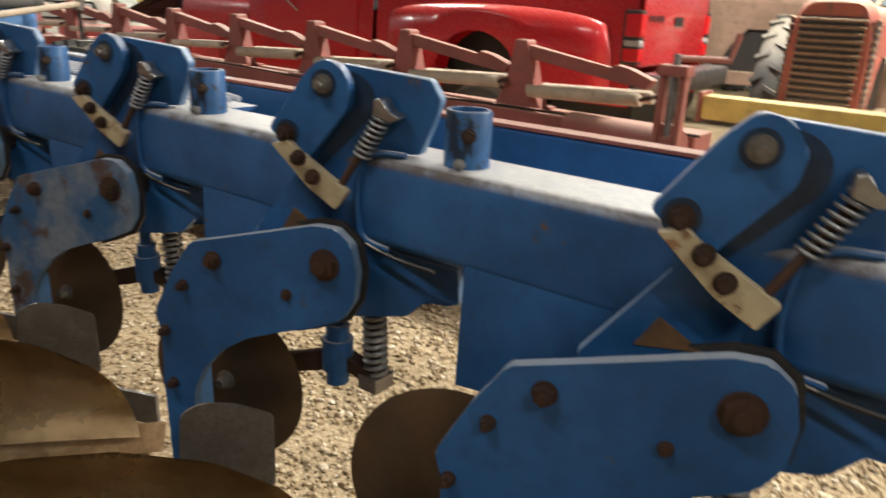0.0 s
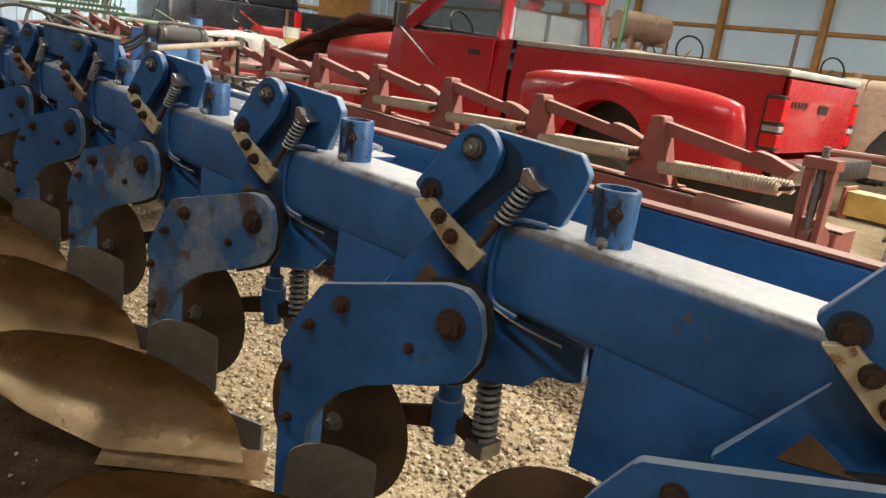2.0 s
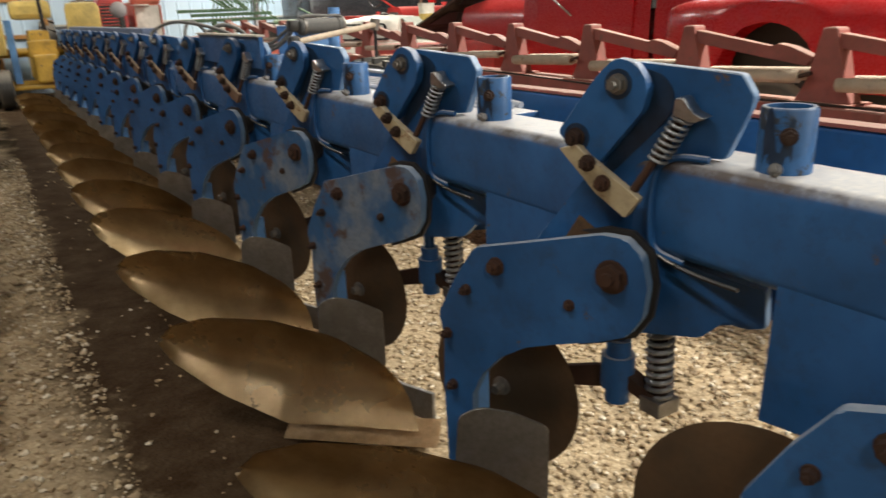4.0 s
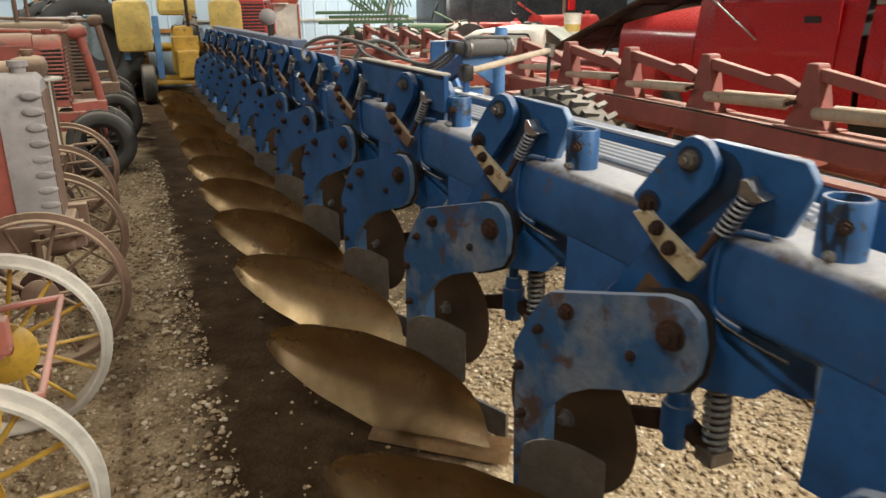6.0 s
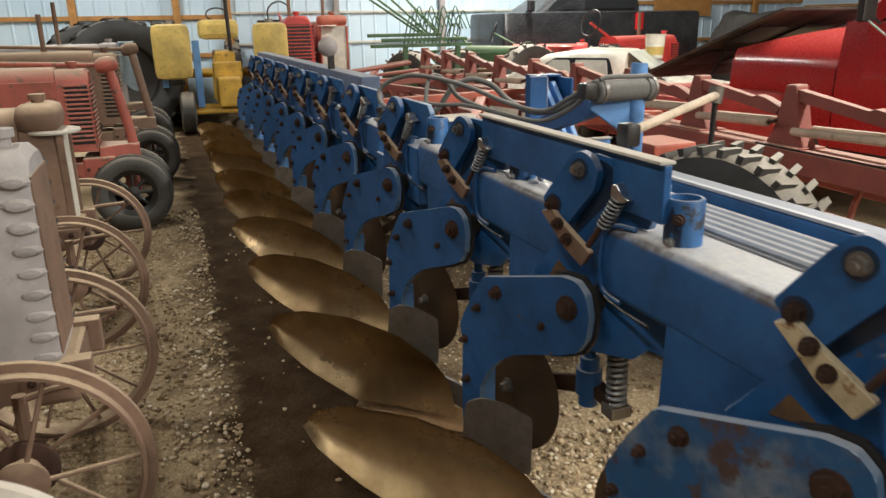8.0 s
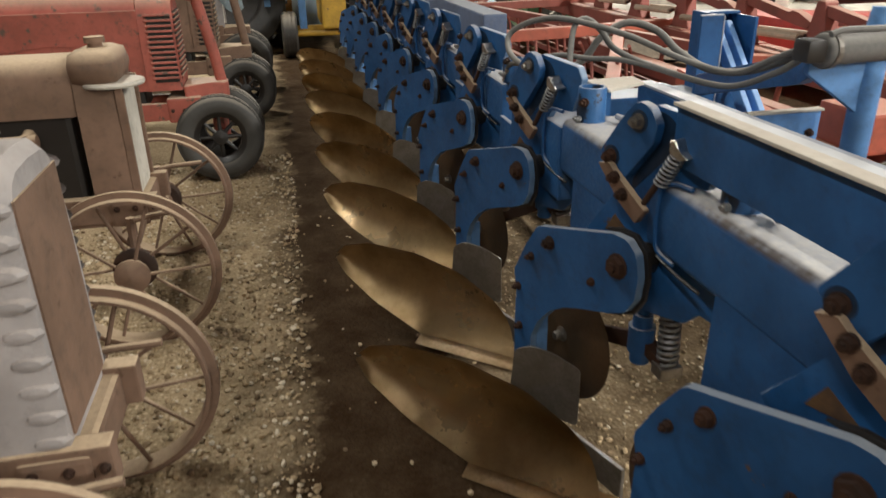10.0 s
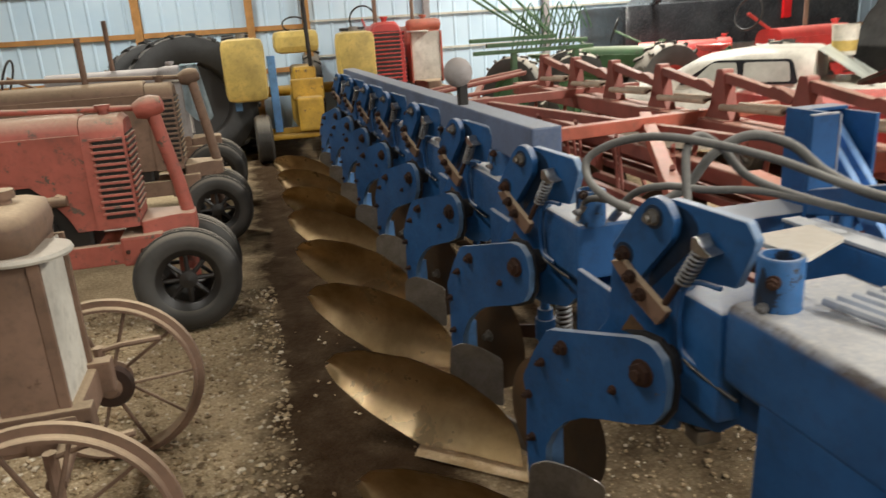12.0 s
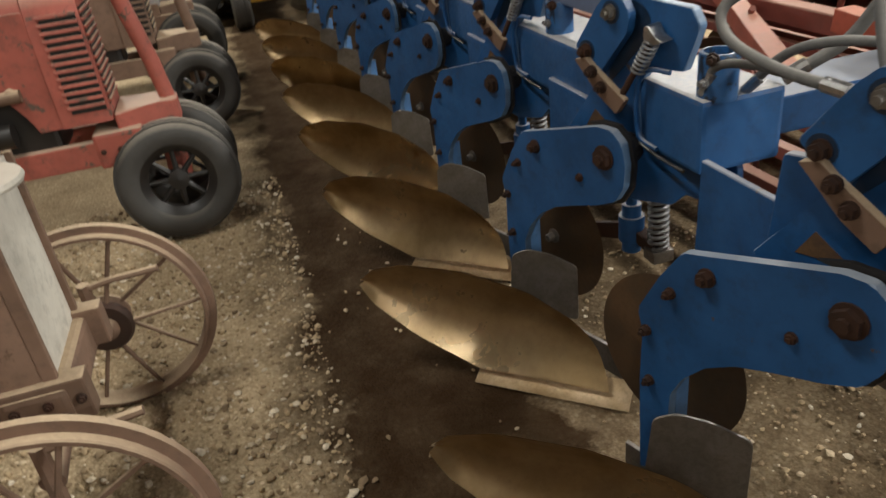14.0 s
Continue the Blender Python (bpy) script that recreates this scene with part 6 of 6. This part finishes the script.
part("mirror_arm", box((6.02, 15.16, 1.99), (6.06, 15.40, 2.03)), BLACKPAINT, bt)
for x in (6.5, 9.6):
    for y in (15.42, 17.05):
        tyre_wheel(bt, (x, y, 0.48), (0, -1 if y < 16 else 1, 0), 0.48, 0.30, 0.26, GREYSTEEL)

# bucket on the red tractor and a tarped load behind
bk = thing("plastic_bucket", "white plastic bucket with yellow label", "bucket", loc=pose(5.9, 10.75, 1.26))
smooth(part("bucket", lathe([(0.0005, 0.0), (0.125, 0.0), (0.15, 0.34), (0.16, 0.35), (0.145, 0.35), (0.12, 0.02)], 24), WHITEPAINT, bk))
smooth(part("label", lathe([(0.1295, 0.05), (0.1385, 0.17)], 24), YELLOW, bk, "yellow paper label"))
ld = thing("tarped_load", "dark grey tarpaulin-covered load near the end wall", "load")


def tarp(u, v):
    x, y = 11.8 + 3.9 * u, 14.8 + 2.4 * v
    e = min(u, 1 - u, v, 1 - v)
    z = 1.95 * min(1, (e * 7) ** 0.5) + 0.14 * noise.noise(Vector((x * 1.3, y * 1.3, 2.0)))
    return Vector((x, y, max(0.0, z)))


smooth(part("tarpaulin", sheet_grid(tarp, 36, 20), TARP, ld), 50)

# pipes standing by the end wall
for x, y in ((8.8, 6.3), (9.2, 6.2)):
    pp = thing("steel_pipe", "long dark steel pipe standing upright", "pipe", "standing pipes")
    smooth(part("pipe", tube([(x, y, 0.0), (x + 0.25, y, 3.4)], 0.04, 10), GREEN if x > 9 else TRACRUST, pp))

# rusty barrel on a stand behind the red pickup
fb = thing("fuel_barrel", "rusty fuel barrel lying on a tall steel stand", "barrel")
smooth(part("barrel", lathe([(0.0005, -0.5), (0.24, -0.5), (0.25, -0.49), (0.245, -0.17), (0.255, -0.16), (0.245, -0.15), (0.245, 0.15), (0.255, 0.16), (0.245, 0.17), (0.25, 0.49), (0.24, 0.5), (0.0005, 0.5)], 28, Matrix.Translation((10.2, 6.4, 2.35)) @ Vector((0.9, -0.35, 0)).to_track_quat("Z", "Y").to_matrix().to_4x4()), TRACRUST, fb))
for dx in (-0.35, 0.35):
    for dy in (-0.2, 0.2):
        part("leg", box((10.2 + dx - 0.03, 6.4 - 0.38 * dx + dy - 0.03, 0.0), (10.2 + dx + 0.03, 6.4 - 0.38 * dx + dy + 0.03, 2.20), bevel=0.005), TRACRUST, fb)
    part("cradle", box((10.2 + dx - 0.04, 6.4 - 0.38 * dx - 0.24, 2.06), (10.2 + dx + 0.04, 6.4 - 0.38 * dx + 0.24, 2.13), bevel=0.005), TRACRUST, fb)


# loose stones on the floor ------------------------------------------------------------
def stones(name, n, xs, ys, sizes, mat, seed):
    rng = np.random.default_rng(seed)
    t = (1 + 5 ** 0.5) / 2
    ico = np.array([(-1, t, 0), (1, t, 0), (-1, -t, 0), (1, -t, 0), (0, -1, t), (0, 1, t), (0, -1, -t), (0, 1, -t), (t, 0, -1), (t, 0, 1), (-t, 0, -1), (-t, 0, 1)], float) / (1 + t * t) ** 0.5
    fc = np.array([(0, 11, 5), (0, 5, 1), (0, 1, 7), (0, 7, 10), (0, 10, 11), (1, 5, 9), (5, 11, 4), (11, 10, 2), (10, 7, 6), (7, 1, 8), (3, 9, 4), (3, 4, 2), (3, 2, 6), (3, 6, 8), (3, 8, 9), (4, 9, 5), (2, 4, 11), (6, 2, 10), (8, 6, 7), (9, 8, 1)])
    V = np.repeat(ico[None], n, 0) * rng.uniform(0.7, 1.25, (n, 12, 1))
    size = sizes[0] + (sizes[1] - sizes[0]) * rng.random(n) ** 2.6
    V = V * (size[:, None, None] * rng.uniform(0.65, 1.2, (n, 1, 3)) * np.array([1, 1, 0.62]))
    a = rng.uniform(0, 2 * np.pi, n)
    c, s = np.cos(a)[:, None], np.sin(a)[:, None]
    X, Y = V[..., 0] * c - V[..., 1] * s, V[..., 0] * s + V[..., 1] * c
    px, py = rng.uniform(*xs, n), rng.uniform(*ys, n)
    V = np.stack([X + px[:, None], Y + py[:, None], V[..., 2] + size[:, None] * 0.12 - 0.006], -1)
    F = fc[None] + 12 * np.arange(n)[:, None, None]
    me = bpy.data.meshes.new(name)
    me.from_pydata(V.reshape(-1, 3).tolist(), [], F.reshape(-1, 3).tolist())
    me.materials.append(mat)
    ob = new(name, me)
    ob.matrix_basis = PLACE
    return ob


def stone_mat():
    m, nt, b = _mat("field_stones")
    g = nt.nodes.new("ShaderNodeNewGeometry")
    cr = nt.nodes.new("ShaderNodeValToRGB")
    el = cr.color_ramp.elements
    el[0].color, el[1].color = (0.20, 0.135, 0.075, 1), (0.90, 0.80, 0.63, 1)
    for p, c in ((0.35, (0.42, 0.305, 0.175, 1)), (0.7, (0.60, 0.455, 0.27, 1))):
        e = el.new(p)
        e.color = c
    nt.links.new(g.outputs["Random Per Island"], cr.inputs[0])
    n = _noise(nt, 70, 6, 0.7, rnd=False)
    c = _mix(nt, _ramp(nt, n.outputs["Fac"], 0.35, 0.7, 0.0, 0.5), cr.outputs[0], (0.20, 0.14, 0.09))
    nt.links.new(c, b.inputs["Base Color"])
    b.inputs["Roughness"].default_value = 0.85
    _bump(nt, b, n.outputs["Fac"], 0.3, 0.004)
    return m


STONE = stone_mat()
for nm, n, xs, ys, sz, sd in (("gravel_behind_plow", 33000, (0.05, 2.4), (-2.2, 3.7), (0.004, 0.017), 3), ("gravel_past_hitch", 5500, (0.05, 2.4), (3.7, 7.0), (0.003, 0.015), 13), ("gravel_in_aisle", 15000, (-2.3, -0.95), (0.5, 9.0), (0.004, 0.020), 5), ("gravel_under_plow", 260, (-1.0, 0.1), (-1.0, 8.0), (0.006, 0.016), 7), ("gravel_under_tractors", 6000, (-4.0, -2.2), (0.5, 9.0), (0.007, 0.024), 9)):
    tagged(stones(nm, n, xs, ys, sz, STONE, sd), "loose tan and grey gravel stones", "gravel", kind="stuff")
